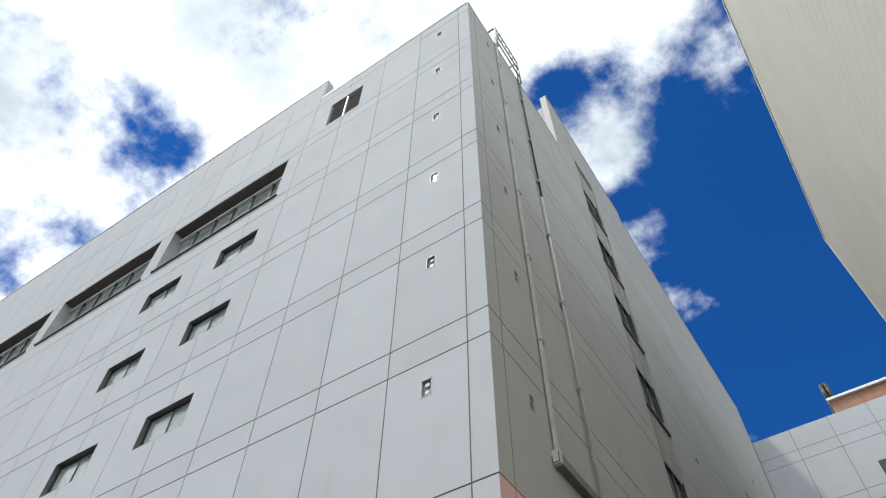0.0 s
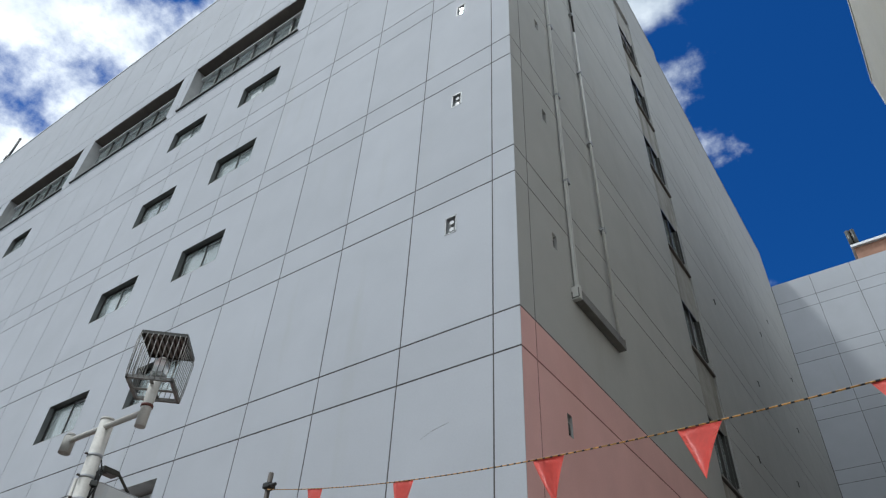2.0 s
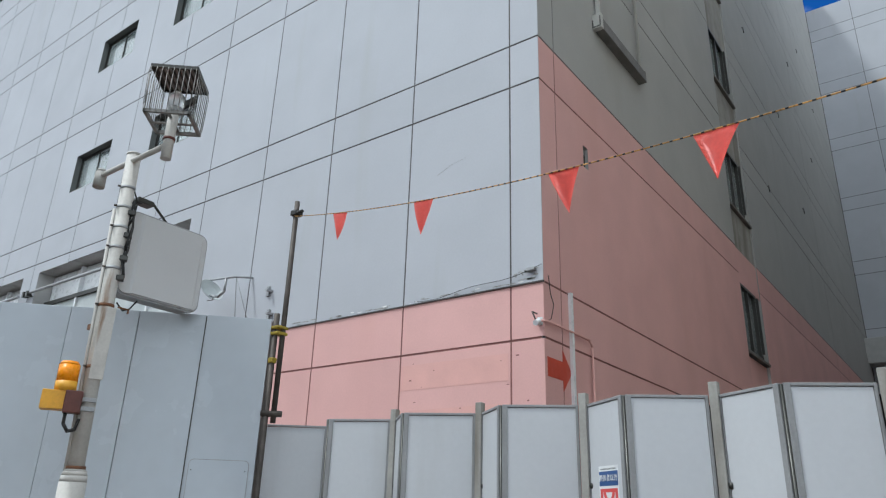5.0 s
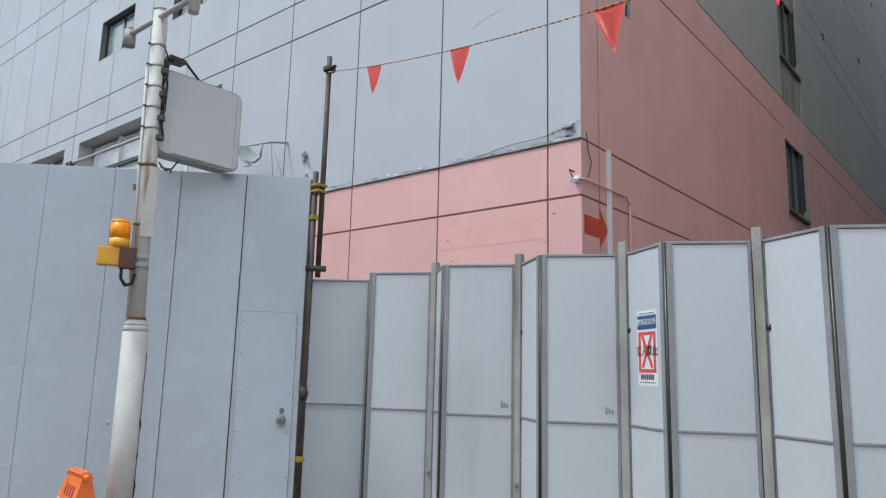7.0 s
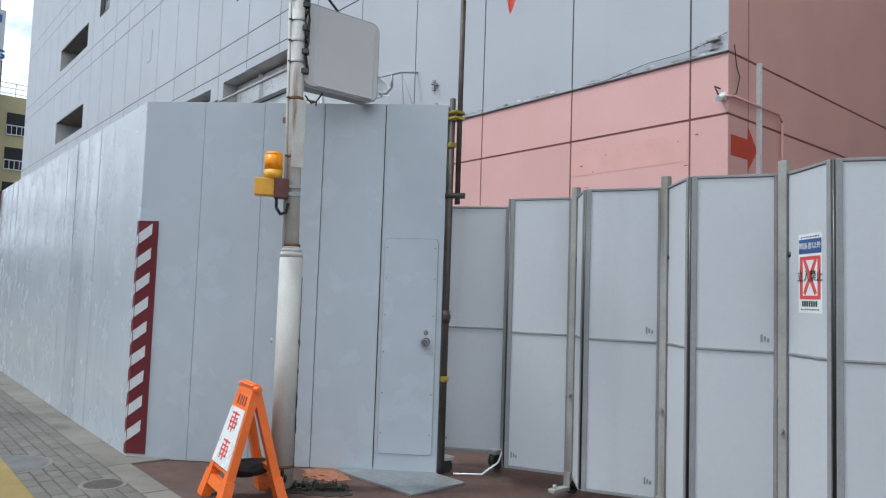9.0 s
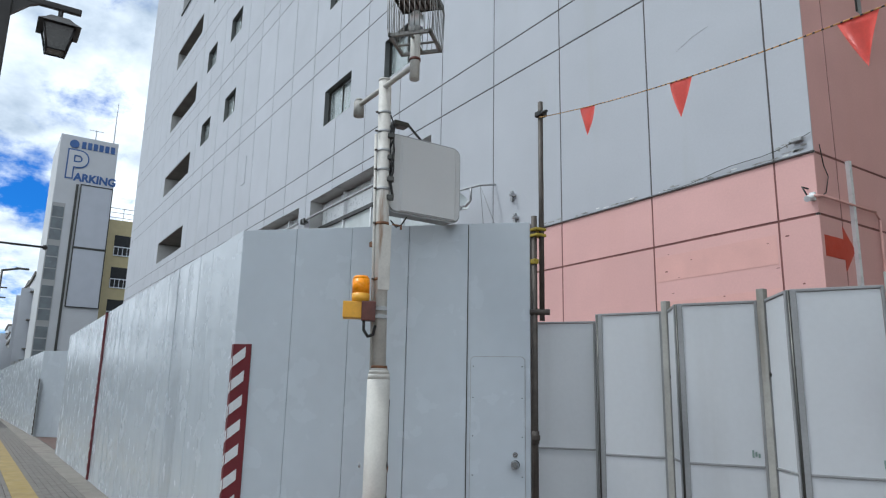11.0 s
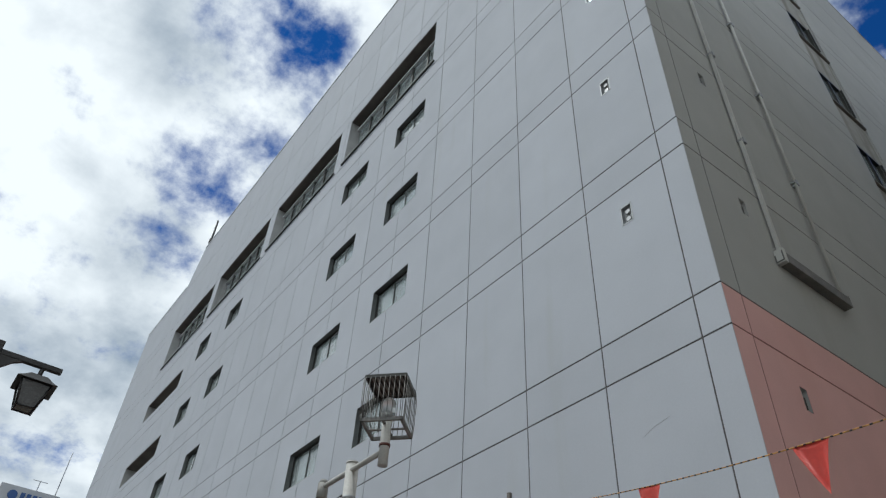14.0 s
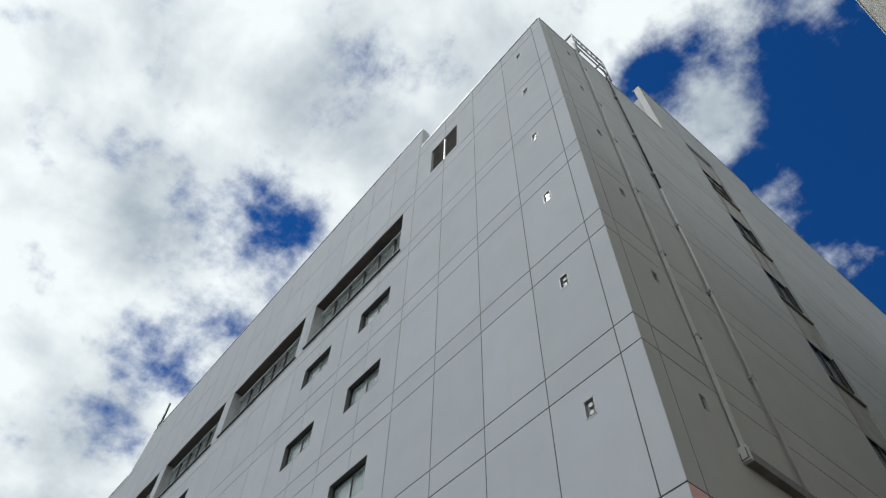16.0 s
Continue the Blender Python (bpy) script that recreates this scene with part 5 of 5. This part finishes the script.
ground_patch("bare_brick_patch", [(-0.06, -6.58), (0.02, -6.37), (0.12, -6.36), (0.42, -6.45), (0.36, -6.62), (0.16, -6.68)], BRICK_ORANGE, "bare orange brick patch in the paving", "paving")
ground_patch("dirt_patch", [(0.22, -6.98), (0.30, -6.80), (0.62, -6.60), (0.78, -6.66), (0.66, -6.85), (0.44, -7.02)], material("dark_dirt", (0.028, 0.024, 0.018), 0.95, vary=0.4, scale=12, grain=150, bump=0.6), "dark damp dirt round the pole foot", "dirt")
for k in range(9):
    x, y = 0.02 + rng.random() * 0.45, -6.72 + rng.random() * 0.2
    br = thing("brick_fragment", (x, y, 0), "broken orange brick fragment on the ground", "brick", "brick fragments")
    part("fragment", box(B(), -0.02, 0.02, -0.012, 0.012, -0.01, rng.uniform(0.001, 0.006), Matrix.Translation((x, y, 0)) @ Matrix.Rotation(rng.uniform(0, 3), 4, "Z"), 0.003), BRICK_ORANGE, br)


def paver_mesh(sx, sy):
    me = bpy.data.meshes.new("paver")
    a, b, c = sx / 2, sy / 2, 0.005
    vs = [(-a, -b, -0.05), (a, -b, -0.05), (a, b, -0.05), (-a, b, -0.05), (-a, -b, -c), (a, -b, -c), (a, b, -c), (-a, b, -c), (-a + c, -b + c, 0), (a - c, -b + c, 0), (a - c, b - c, 0), (-a + c, b - c, 0)]
    fs = [(0, 1, 5, 4), (1, 2, 6, 5), (2, 3, 7, 6), (3, 0, 4, 7), (4, 5, 9, 8), (5, 6, 10, 9), (6, 7, 11, 10), (7, 4, 8, 11), (8, 9, 10, 11)]
    me.from_pydata(vs, [], fs)
    me.materials.append(PAVER)
    return me, vs, fs


PM, PV, PF = paver_mesh(0.194, 0.094)
rng = random.Random(9)
far_v, far_f = [], []
for j in range(28):
    y = -7.90 - 0.1 * j
    for i in range(303):
        x = 28.8 - 0.2 * i + (0.1 if j % 2 else 0)
        z = rng.uniform(-0.002, 0.002)
        if -3.0 < x < 1.4 and j < 13:
            ob = new("paver", PM)
            ob.parent = pavement
            ob.location = (x, y, z)
        else:
            n = len(far_v)
            far_v += [(vx + x, vy + y, vz + z) for vx, vy, vz in PV]
            far_f += [tuple(q + n for q in f) for f in PF]
me = bpy.data.meshes.new("paving")
me.from_pydata(far_v, [], far_f)
me.materials.append(PAVER)
ob = new("paving", me)
ob.parent = pavement
tagged(ob, kind="stuff")
bm = boxed(-1.19, 40, -7.85, -7.66, -0.2, -0.008)
box(bm, -60, -1.19, -7.85, -7.3, -0.2, -0.008)
border = part("edging", bm, PAVER_BASE)
tagged(border, "pale stone edging between pavement and hoarding", "edging", kind="structure")
EDGING = material("weathered_edging_stone", (0.165, 0.15, 0.13), 0.85, vary=0.16, scale=2.5, grain=80, bump=0.25, piece=0.07, stain=(0.09, 0.08, 0.07), stain_at=(0.56, 0.75))
STONES = {}
for k in range(97):
    x = 28.78 - 0.9 * k
    wide = x - 0.9 < -1.3
    if wide not in STONES:
        me = bpy.data.meshes.new("edging_stone")
        bm = box(B(), -0.894, -0.006, 0.0, 0.50 if wide else 0.19, -0.06, 0.004, None, 0.006)
        bm.to_mesh(me)
        bm.free()
        me.materials.append(EDGING)
        STONES[wide] = me
    ob = new("edging_stone", STONES[wide])
    ob.parent = border
    ob.location = (x, -7.85, rng.uniform(-0.002, 0.002))
kerb = part("kerb", boxed(-200, 40, -10.75, -10.6, -0.3, 0.01, None, 0.015), CONCRETE)
tagged(kerb, "concrete kerb along the road", "kerb", kind="structure")
part("tactile_strip", boxed(-120, 28.8, -8.78, -8.45, -0.02, 0.008), TACTILE, pavement, "worn yellow tactile paving strip")
for x, y, r in ((-0.40, -8.0, 0.13), (-1.36, -8.46, 0.30)):
    mh = thing("manhole_cover", (x, y, 0), "round worn metal access cover", "manhole", "access covers")
    part("lid", tubed((x, y, -0.02), (x, y, 0.007), r, 28), RUST_PIPE if r < 0.2 else material("worn_iron", (0.10, 0.10, 0.10), 0.75, vary=0.2), mh)
    part("ring", tubed((x, y, -0.02), (x, y, 0.004), r + 0.03, 28), CONCRETE, mh)

# far hoarding beyond the gap
far_fence = sheet_fence("far_hoarding", Vector((-60.0, -7.9, 0)), Vector((-24.5, -7.4, 0)), 36, "white steel hoarding farther along the pavement")
far_end = sheet_fence("far_hoarding_end", Vector((-24.5, -7.4, 0)), Vector((-23.3, -6.4, 0)), 2, "white steel return of the far hoarding")
fs_ = thing("hazard_strip", (-24.45, -7.42, 0), "black and silver striped corner guard", "strip")
part("strip", boxed(-24.5, -24.3, -7.45, -7.42, 0.05, 2.0), BLACK, fs_)
for k in range(8):
    part("silver_block", boxed(-24.48, -24.32, -7.455, -7.45, 0.12 + 0.23 * k, 0.22 + 0.23 * k), TAPE_WHITE, fs_)
joint = thing("hoarding_joint", (-9.4, -7.55, 0), "dark joint strip on the hoarding", "strip")
part("strip", boxed(-9.43, -9.36, -7.57, -7.53, 0.02, 3.0), MAROON, joint)
for k in range(14):
    part("silver_block", boxed(-9.42, -9.37, -7.575, -7.57, 0.1 + 0.2 * k, 0.18 + 0.2 * k), TAPE_WHITE, joint)

# ---- street lamp ----
def street_lamp(x, y, label):
    s = thing("street_lamp", (x, y, 0), label, "street lamp", "street lamps")
    part("pole", boxed(x - 0.07, x + 0.07, y - 0.07, y + 0.07, 0, 6.66, None, 0.015), BROWN_METAL, s)
    bm = boxed(x - 0.035, x + 0.035, y, y + 0.86, 6.48, 6.56, None, 0.01)
    plank(bm, [(0.05, 6.48), (0.36, 6.48), (0.26, 6.43), (0.05, 6.22)], x - 0.03, x + 0.03, Matrix(((0, 1, 0, 0), (1, 0, 0, y), (0, 0, 1, 0), (0, 0, 0, 1))))
    arm = part("arm", bm, BROWN_METAL, s)
    part("banner_arm", tubed((x, y + 0.06, 3.29), (x, y + 0.80, 3.29), 0.014, 8), BROWN_METAL, s, "thin dark banner arm")
    part("arm_knob", tube(tubed((x, y + 0.80, 3.29), (x, y + 0.83, 3.29), 0.032, 10), (x, y + 0.83, 3.29), (x, y + 0.85, 3.29), 0.032, 10, 0.012), BROWN_METAL, s)
    c = y + 0.62
    part("hanger", tubed((x, c, 6.34), (x, c, 6.48), 0.03, 10), BROWN_METAL, arm)
    bm = B()
    for (h0, h1), (z0, z1) in (((0.11, 0.17), (6.34, 6.27)), ((0.17, 0.25), (6.27, 6.20))):
        lo = [bm.verts.new((x + sx * h1, c + sy * h1, z1)) for sx, sy in ((-1, -1), (1, -1), (1, 1), (-1, 1))]
        hi = [bm.verts.new((x + sx * h0, c + sy * h0, z0)) for sx, sy in ((-1, -1), (1, -1), (1, 1), (-1, 1))]
        for k in range(4):
            bm.faces.new([lo[k], lo[(k + 1) % 4], hi[(k + 1) % 4], hi[k]])
        bm.faces.new(hi)
        bm.faces.new(lo[::-1])
    lant = part("lantern_roof", bm, BROWN_METAL, s, "dark flared lantern roof")
    bm = B()
    lo = [bm.verts.new((x + sx * 0.105, c + sy * 0.105, 5.88)) for sx, sy in ((-1, -1), (1, -1), (1, 1), (-1, 1))]
    hi = [bm.verts.new((x + sx * 0.175, c + sy * 0.175, 6.20)) for sx, sy in ((-1, -1), (1, -1), (1, 1), (-1, 1))]
    for k in range(4):
        bm.faces.new([lo[k], lo[(k + 1) % 4], hi[(k + 1) % 4], hi[k]])
    bm.faces.new(lo[::-1])
    part("lantern_glass", bm, LANTERN, s, "frosted lantern panes")
    bm = B()
    for sx, sy in ((-1, -1), (1, -1), (1, 1), (-1, 1)):
        tube(bm, (x + sx * 0.18, c + sy * 0.18, 6.2), (x + sx * 0.11, c + sy * 0.11, 5.87), 0.014, 6)
    for k in range(4):
        p_ = [(-1, -1), (1, -1), (1, 1), (-1, 1)]
        a, b_ = p_[k], p_[(k + 1) % 4]
        tube(bm, (x + a[0] * 0.11, c + a[1] * 0.11, 5.88), (x + b_[0] * 0.11, c + b_[1] * 0.11, 5.88), 0.014, 6)
    part("lantern_frame", bm, BROWN_METAL, s)
    for k in range(3):
        for q in (-0.05, 0.05):
            part("bolt", tubed((x + 0.08, y + q, 4.55 - 0.12 * k), (x + 0.09, y + q, 4.55 - 0.12 * k), 0.014, 8), ALU, s)
    return s


street_lamp(-4.9, -9.78, "dark brown street lamp with a hanging lantern")

# ---- parking tower and street beyond ----
BOARD = material("blank_board", (0.44, 0.46, 0.50), 0.4, vary=0.04, scale=0.8)
tower = thing("parking_tower", (-75, -2.2, 0), "white parking tower with blank boards and blue lettering", "building")
TX, TY0, TY1 = -75.0, -4.9, 0.6
part("wall", boxed(TX - 9, TX, TY0, TY1, -0.2, 28.0), TOWER, tower)
lettering("P", 4.2, (TX + 0.05, -3.2, 24.75), BLUE, tower, (0, 1, 0), 0.95, 0.20)
lettering("P", 4.2, (TX + 0.08, -3.2, 24.75), TOWER, tower, (0, 1, 0), 0.95, 0.06)
lettering("ARKING", 1.15, (TX + 0.05, -1.25, 23.55), BLUE, tower, (0, 1, 0), 0.95, 0.05)
part("emblem", tubed((TX, -3.6, 27.1), (TX + 0.08, -3.6, 27.1), 0.45, 16), BLUE, tower)
for k in range(6):
    part("letter_bar", boxed(TX, TX + 0.06, -2.9 + 0.56 * k, -2.5 + 0.56 * k, 26.75, 27.5), BLUE, tower)
for z0, z1 in ((16.25, 22.79), (10.1, 16.05)):
    bd = part("board", boxed(TX, TX + 0.15, -2.45, 0.5, z0, z1, None, 0.03), BOARD, tower, "blank white advertising board")
    bm = B()
    for a, b_, c, e in ((-2.55, -2.45, z0 - 0.09, z1 + 0.09), (0.5, 0.58, z0 - 0.09, z1 + 0.09), (-2.55, 0.58, z1, z1 + 0.09), (-2.55, 0.58, z0 - 0.09, z0)):
        box(bm, TX, TX + 0.2, a, b_, c, e)
    part("board_frame", bm, FRAME, bd)
part("stripe", boxed(TX, TX + 0.12, -2.95, -2.72, 2, 22.8), FRAME, tower)
part("stripe", boxed(TX, TX + 0.12, -2.5, 0.4, 22.82, 22.9), BLUE, tower)
STAIR_GLASS = material("grey_stair_glazing", (0.13, 0.15, 0.16), 0.2, vary=0.25, scale=0.8)
part("stair_strip", boxed(TX, TX + 0.03, -4.86, -3.68, 2, 20.6), FAR_WALL, tower, "glazed stair strip")
for k in range(5):
    z = 20.2 - 4.1 * k
    for q in range(3):
        part("stair_window", boxed(TX, TX + 0.05, -4.78, -3.75, z - 1.2 * q - 1.08, z - 1.2 * q), STAIR_GLASS, tower)
part("aerial", tube(tubed((TX - 1, -1.6, 28), (TX - 1, -1.6, 29.4), 0.05, 6), (TX - 1, -2.3, 29.3), (TX - 1, -0.9, 29.3), 0.04, 6), ALU, tower)
part("aerial", tubed((TX - 1, 0.2, 28), (TX - 1, 0.2, 33), 0.05, 6), ALU, tower)

deck = thing("car_park", (-78, 6, 0), "cream car park building with railed openings", "building")
part("wall", boxed(-100, -77.9, 0.62, 16, -0.2, 20.3), CREAM_WALL, deck)
for z in (20.55, 21.1, 21.6):
    part("rail", boxed(-78.0, -77.94, 0.7, 16, z, z + 0.06), ALU, deck)
for q in range(11):
    part("rail_post", boxed(-78.0, -77.94, 0.8 + 1.5 * q, 0.86 + 1.5 * q, 20.3, 21.65), ALU, deck)
for k in range(5):
    z = 16.5 - 3.55 * k
    for q in range(4):
        y = 1.7 + 3.6 * q
        # flat near-black panel, the opening's shade drawn as colour
        o = part("opening", boxed(-77.9, -77.85, y, y + 2.9, z - 0.2, z + 2.1), DARK, deck)
        part("railing", boxed(-77.85, -77.72, y, y + 2.9, z - 0.2, z - 0.1), SIGN_WHITE, o)
        part("railing", boxed(-77.85, -77.72, y, y + 2.9, z + 0.75, z + 0.85), SIGN_WHITE, o)
        for r in range(7):
            part("baluster", boxed(-77.83, -77.75, y + 0.45 * r, y + 0.06 + 0.45 * r, z - 0.1, z + 0.75), SIGN_WHITE, o)

rng = random.Random(21)
x = -86.0
for k in range(7):
    w_, hgt = rng.uniform(10, 16), rng.uniform(9, 17) - k * 0.4
    bld = thing("street_building", (x - w_ / 2, -4.4, 0), rng.choice(("pale rendered street building with small windows", "grey street building with ribbon windows")), "building", "buildings down the street")
    y0 = -4.4 - rng.uniform(0, 0.8)
    part("wall", boxed(x - w_, x - 0.1, y0, 6, -0.2, hgt), FAR_WALL if k % 2 else TOWER, bld)
    part("roof_edge", boxed(x - w_, x - 0.05, y0 - 0.2, 6, hgt, hgt + 0.4), CONCRETE, bld)
    for f in range(int(hgt // 3.2)):
        for q in range(4):
            a = x - w_ + 0.8 + q * (w_ - 1.4) / 4
            part("window", boxed(a, a + (w_ - 3) / 4 * 0.8, y0 - 0.06, y0, 1.2 + 3.2 * f, 2.7 + 3.2 * f), FRAME, bld)
    for f in range(int(hgt // 3.2)):
        part("ledge", boxed(x - w_, x - 0.1, y0 - 0.35, y0, 3.0 + 3.2 * f, 3.12 + 3.2 * f), CONCRETE, bld)
    part("side_sign", boxed(x - 1.2, x - 1.0, y0 - 1.2, y0, hgt * 0.35, hgt * 0.9), BOARD, bld, "blank projecting sign")
    x -= w_
x = 30.0
for k in range(9):
    w_, hgt = rng.uniform(14, 22), rng.uniform(9, 15)
    bld = thing("street_building", (x - w_ / 2, -33, 0), "plain pale building across the road", "building", "buildings across the road")
    part("wall", boxed(x - w_, x - 0.1, -46, -32, -0.2, hgt), FAR_WALL if k % 2 else CREAM, bld)
    part("roof_edge", boxed(x - w_, x - 0.05, -46, -31.7, hgt, hgt + 0.4), CONCRETE, bld)
    for f in range(int(hgt // 3.2)):
        for q in range(5):
            a = x - w_ + 0.8 + q * (w_ - 1.4) / 5
            part("window", boxed(a, a + (w_ - 3) / 5 * 0.75, -32, -31.94, 1.2 + 3.2 * f, 2.8 + 3.2 * f), FRAME, bld)
    x -= w_
up = thing("utility_pole", (-95, -8.2, 0), "grey concrete utility pole with crossarms and a transformer", "pole")
part("shaft", tubed((-95, -8.6, 0), (-95, -8.6, 14.5), 0.22, 10, 0.14), CONCRETE, up)
for z in (13.8, 12.6):
    part("crossarm", boxed(-95.1, -94.9, -10.0, -7.2, z, z + 0.15), FRAME, up)
part("transformer", tubed((-95, -8.1, 9.6), (-95, -8.1, 11.0), 0.4, 14), FAR_WALL, up)
sl = thing("street_lamp", (-62, -8.5, 0), "tall thin road lamp beyond the hoarding", "street lamp", "street lamps")
part("pole", bent_tube(B(), [(-62, -8.5, 0), (-62, -8.5, 11.2), (-62, -7.2, 11.5)], 0.09), FRAME, sl)
part("head", boxed(-62.15, -61.85, -7.6, -6.6, 11.4, 11.55, None, 0.04), FRAME, sl)
tl = thing("traffic_light", (-60, -9.2, 0), "traffic signal on an arm over the road", "traffic light")
part("pole", bent_tube(B(), [(-60, -8.6, 0), (-60, -8.6, 6.4), (-60, -11.5, 6.6)], 0.11), FRAME, tl)
hd = part("housing", boxed(-60.15, -59.85, -11.4, -10.1, 6.3, 6.85, None, 0.06), FRAME, tl)
part("red_lens", tubed((-59.85, -10.35, 6.57), (-59.8, -10.35, 6.57), 0.18, 14), RED_FLAG, hd)

# ---- neighbour across the alley ----
neighbour = thing("neighbour_building", (9, 4, 0), "cream metal-clad building beside the alley", "building")
part("wall", boxed(9.03, 30, -5.2, 13.33, -0.2, 25.9), CREAM, neighbour)
for k in range(65):
    part("siding", boxed(9.0, 9.03, -5.2, 13.35, 0.4 * k, 0.4 * k + 0.392), CREAM, neighbour)
part("corner_trim", boxed(8.985, 9.06, 13.25, 13.37, 0, 26.0), SIGN_WHITE, neighbour)
part("roof_trim", boxed(8.97, 9.3, -5.2, 13.37, 25.92, 26.08), SIGN_WHITE, neighbour)

# ---- wing behind the alley ----
wing = thing("rear_wing", (0, 45.05, 0), "white clad wing closing the alley", "building")
part("wall", boxed(-0.3, 40, END_B + RECESS, 60, -0.2, 40.7), SEAM, wing, "dark joints behind the cladding")
rows_w = [0.0, 8.3, 9.3] + [z + 4.9 * k for k in range(6) for z in (13.3, 14.3)] + [40.8]
cols_w = [0.02 + 3.1 * k for k in range(13)]
WING_WIN = [(7.9 + 6.2 * k, 10.2 + 6.2 * k, 34.0 - 4.9 * f, 35.7 - 4.9 * f, 0.1) for k in range(4) for f in range(5)]
clad([(a, b, c, d) for a, b in zip(cols_w, cols_w[1:]) for c, d in zip(rows_w, rows_w[1:]) if d - c > 0.2],
     WING_WIN, fw, lambda u: 50.0, lambda u0, u1, v0, v1: PINK if v1 < 9.4 else WHITE, wing, 200)
for u0, u1, v0, v1, d in WING_WIN:
    part("window", fboxed(fw, u0, u1, v0, v1, 0.004, 0.05), FRAME, wing)
duct = part("canopy", boxed(-0.2, 2.4, 43.6, 45.03, 11.7, 13.4, None, 0.05), REVEAL, wing, "grey boxed canopy at the wing's foot")
roof_hut = thing("rooftop_hut", (8.5, 50, 40.7), "brown tiled rooftop structure with a pale edge", "hut")
part("wall", boxed(7.2, 30, 50.0, 58, 40.7, 45.6), BRICK_BROWN, roof_hut)
part("roof_edge", boxed(7.0, 30, 49.7, 58, 45.6, 45.85), SIGN_WHITE, roof_hut)
for x in (7.2, 7.6):
    part("flue", tubed((x, 50.2, 45.7), (x, 50.2, 47.8), 0.2, 12), FRAME, roof_hut, "dark metal flue")

# unseen block added to cut sky light on the side wall and wing
far_side = thing("alley_sky_blocker", (13, 30, 0), "unseen grey block added to hold sky light off the alley", "building")
part("wall", boxed(12.6, 30, 14.0, 44.8, -0.2, 34.0), FAR_WALL, far_side)
part("roof_edge", boxed(12.55, 30, 14.0, 44.8, 34.0, 34.3), CONCRETE, far_side)

rng = random.Random(77)
y = -70.0
for k in range(9):
    w_, hgt = rng.uniform(8, 14), rng.uniform(7, 15)
    bld = thing("distant_building", (-255, y + w_ / 2, 0), "distant grey building at the end of the street", "building", "distant buildings")
    part("wall", boxed(-275, -255, y, y + w_ - 0.3, -0.2, hgt), FAR_WALL if k % 2 else STAINED, bld)
    for f in range(int(hgt // 3)):
        part("window", boxed(-255, -254.9, y + 1, y + w_ - 1.5, 1.0 + 3 * f, 2.4 + 3 * f), FRAME, bld)
    y += w_


def street_tree(x, y, h_):
    """A tapered trunk with limbs and a loose crown of many small leaves."""
    rr = random.Random(int(-x))
    t_ = thing("street_tree", (x, y, 0), "small leafy street tree beside the road", "tree", "street trees")
    part("trunk", tubed((x, y, 0), (x, y, h_ * 0.55), 0.14, 8, 0.07), RUST_PIPE, t_)
    bm = B()
    tips = []
    for k in range(7):
        a = k * 0.9 + rr.random()
        tip = Vector((x + math.cos(a) * h_ * 0.22, y + math.sin(a) * h_ * 0.22, h_ * rr.uniform(0.65, 0.95)))
        tube(bm, (x, y, h_ * rr.uniform(0.4, 0.52)), tip, 0.05, 6, 0.02)
        tips.append(tip)
    part("limbs", bm, RUST_PIPE, t_)
    bm = B()
    for tip in tips:
        for k in range(90):
            p_ = tip + Vector((rr.gauss(0, 0.5), rr.gauss(0, 0.5), rr.gauss(0, 0.45)))
            d1_ = Vector((rr.uniform(-1, 1), rr.uniform(-1, 1), rr.uniform(-1, 1))) * 0.16
            d2_ = Vector((rr.uniform(-1, 1), rr.uniform(-1, 1), rr.uniform(-1, 1))) * 0.16
            bm.faces.new([bm.verts.new(p_), bm.verts.new(p_ + d1_), bm.verts.new(p_ + d2_)])
    tagged(part("crown", bm, LEAF, t_), kind="stuff")


LEAF = material("leaves", (0.06, 0.08, 0.03), 0.7, vary=0.4, scale=3)
for x in (-70.0, -92.0, -112.0, -135.0):
    street_tree(x, -10.2, 5.5)
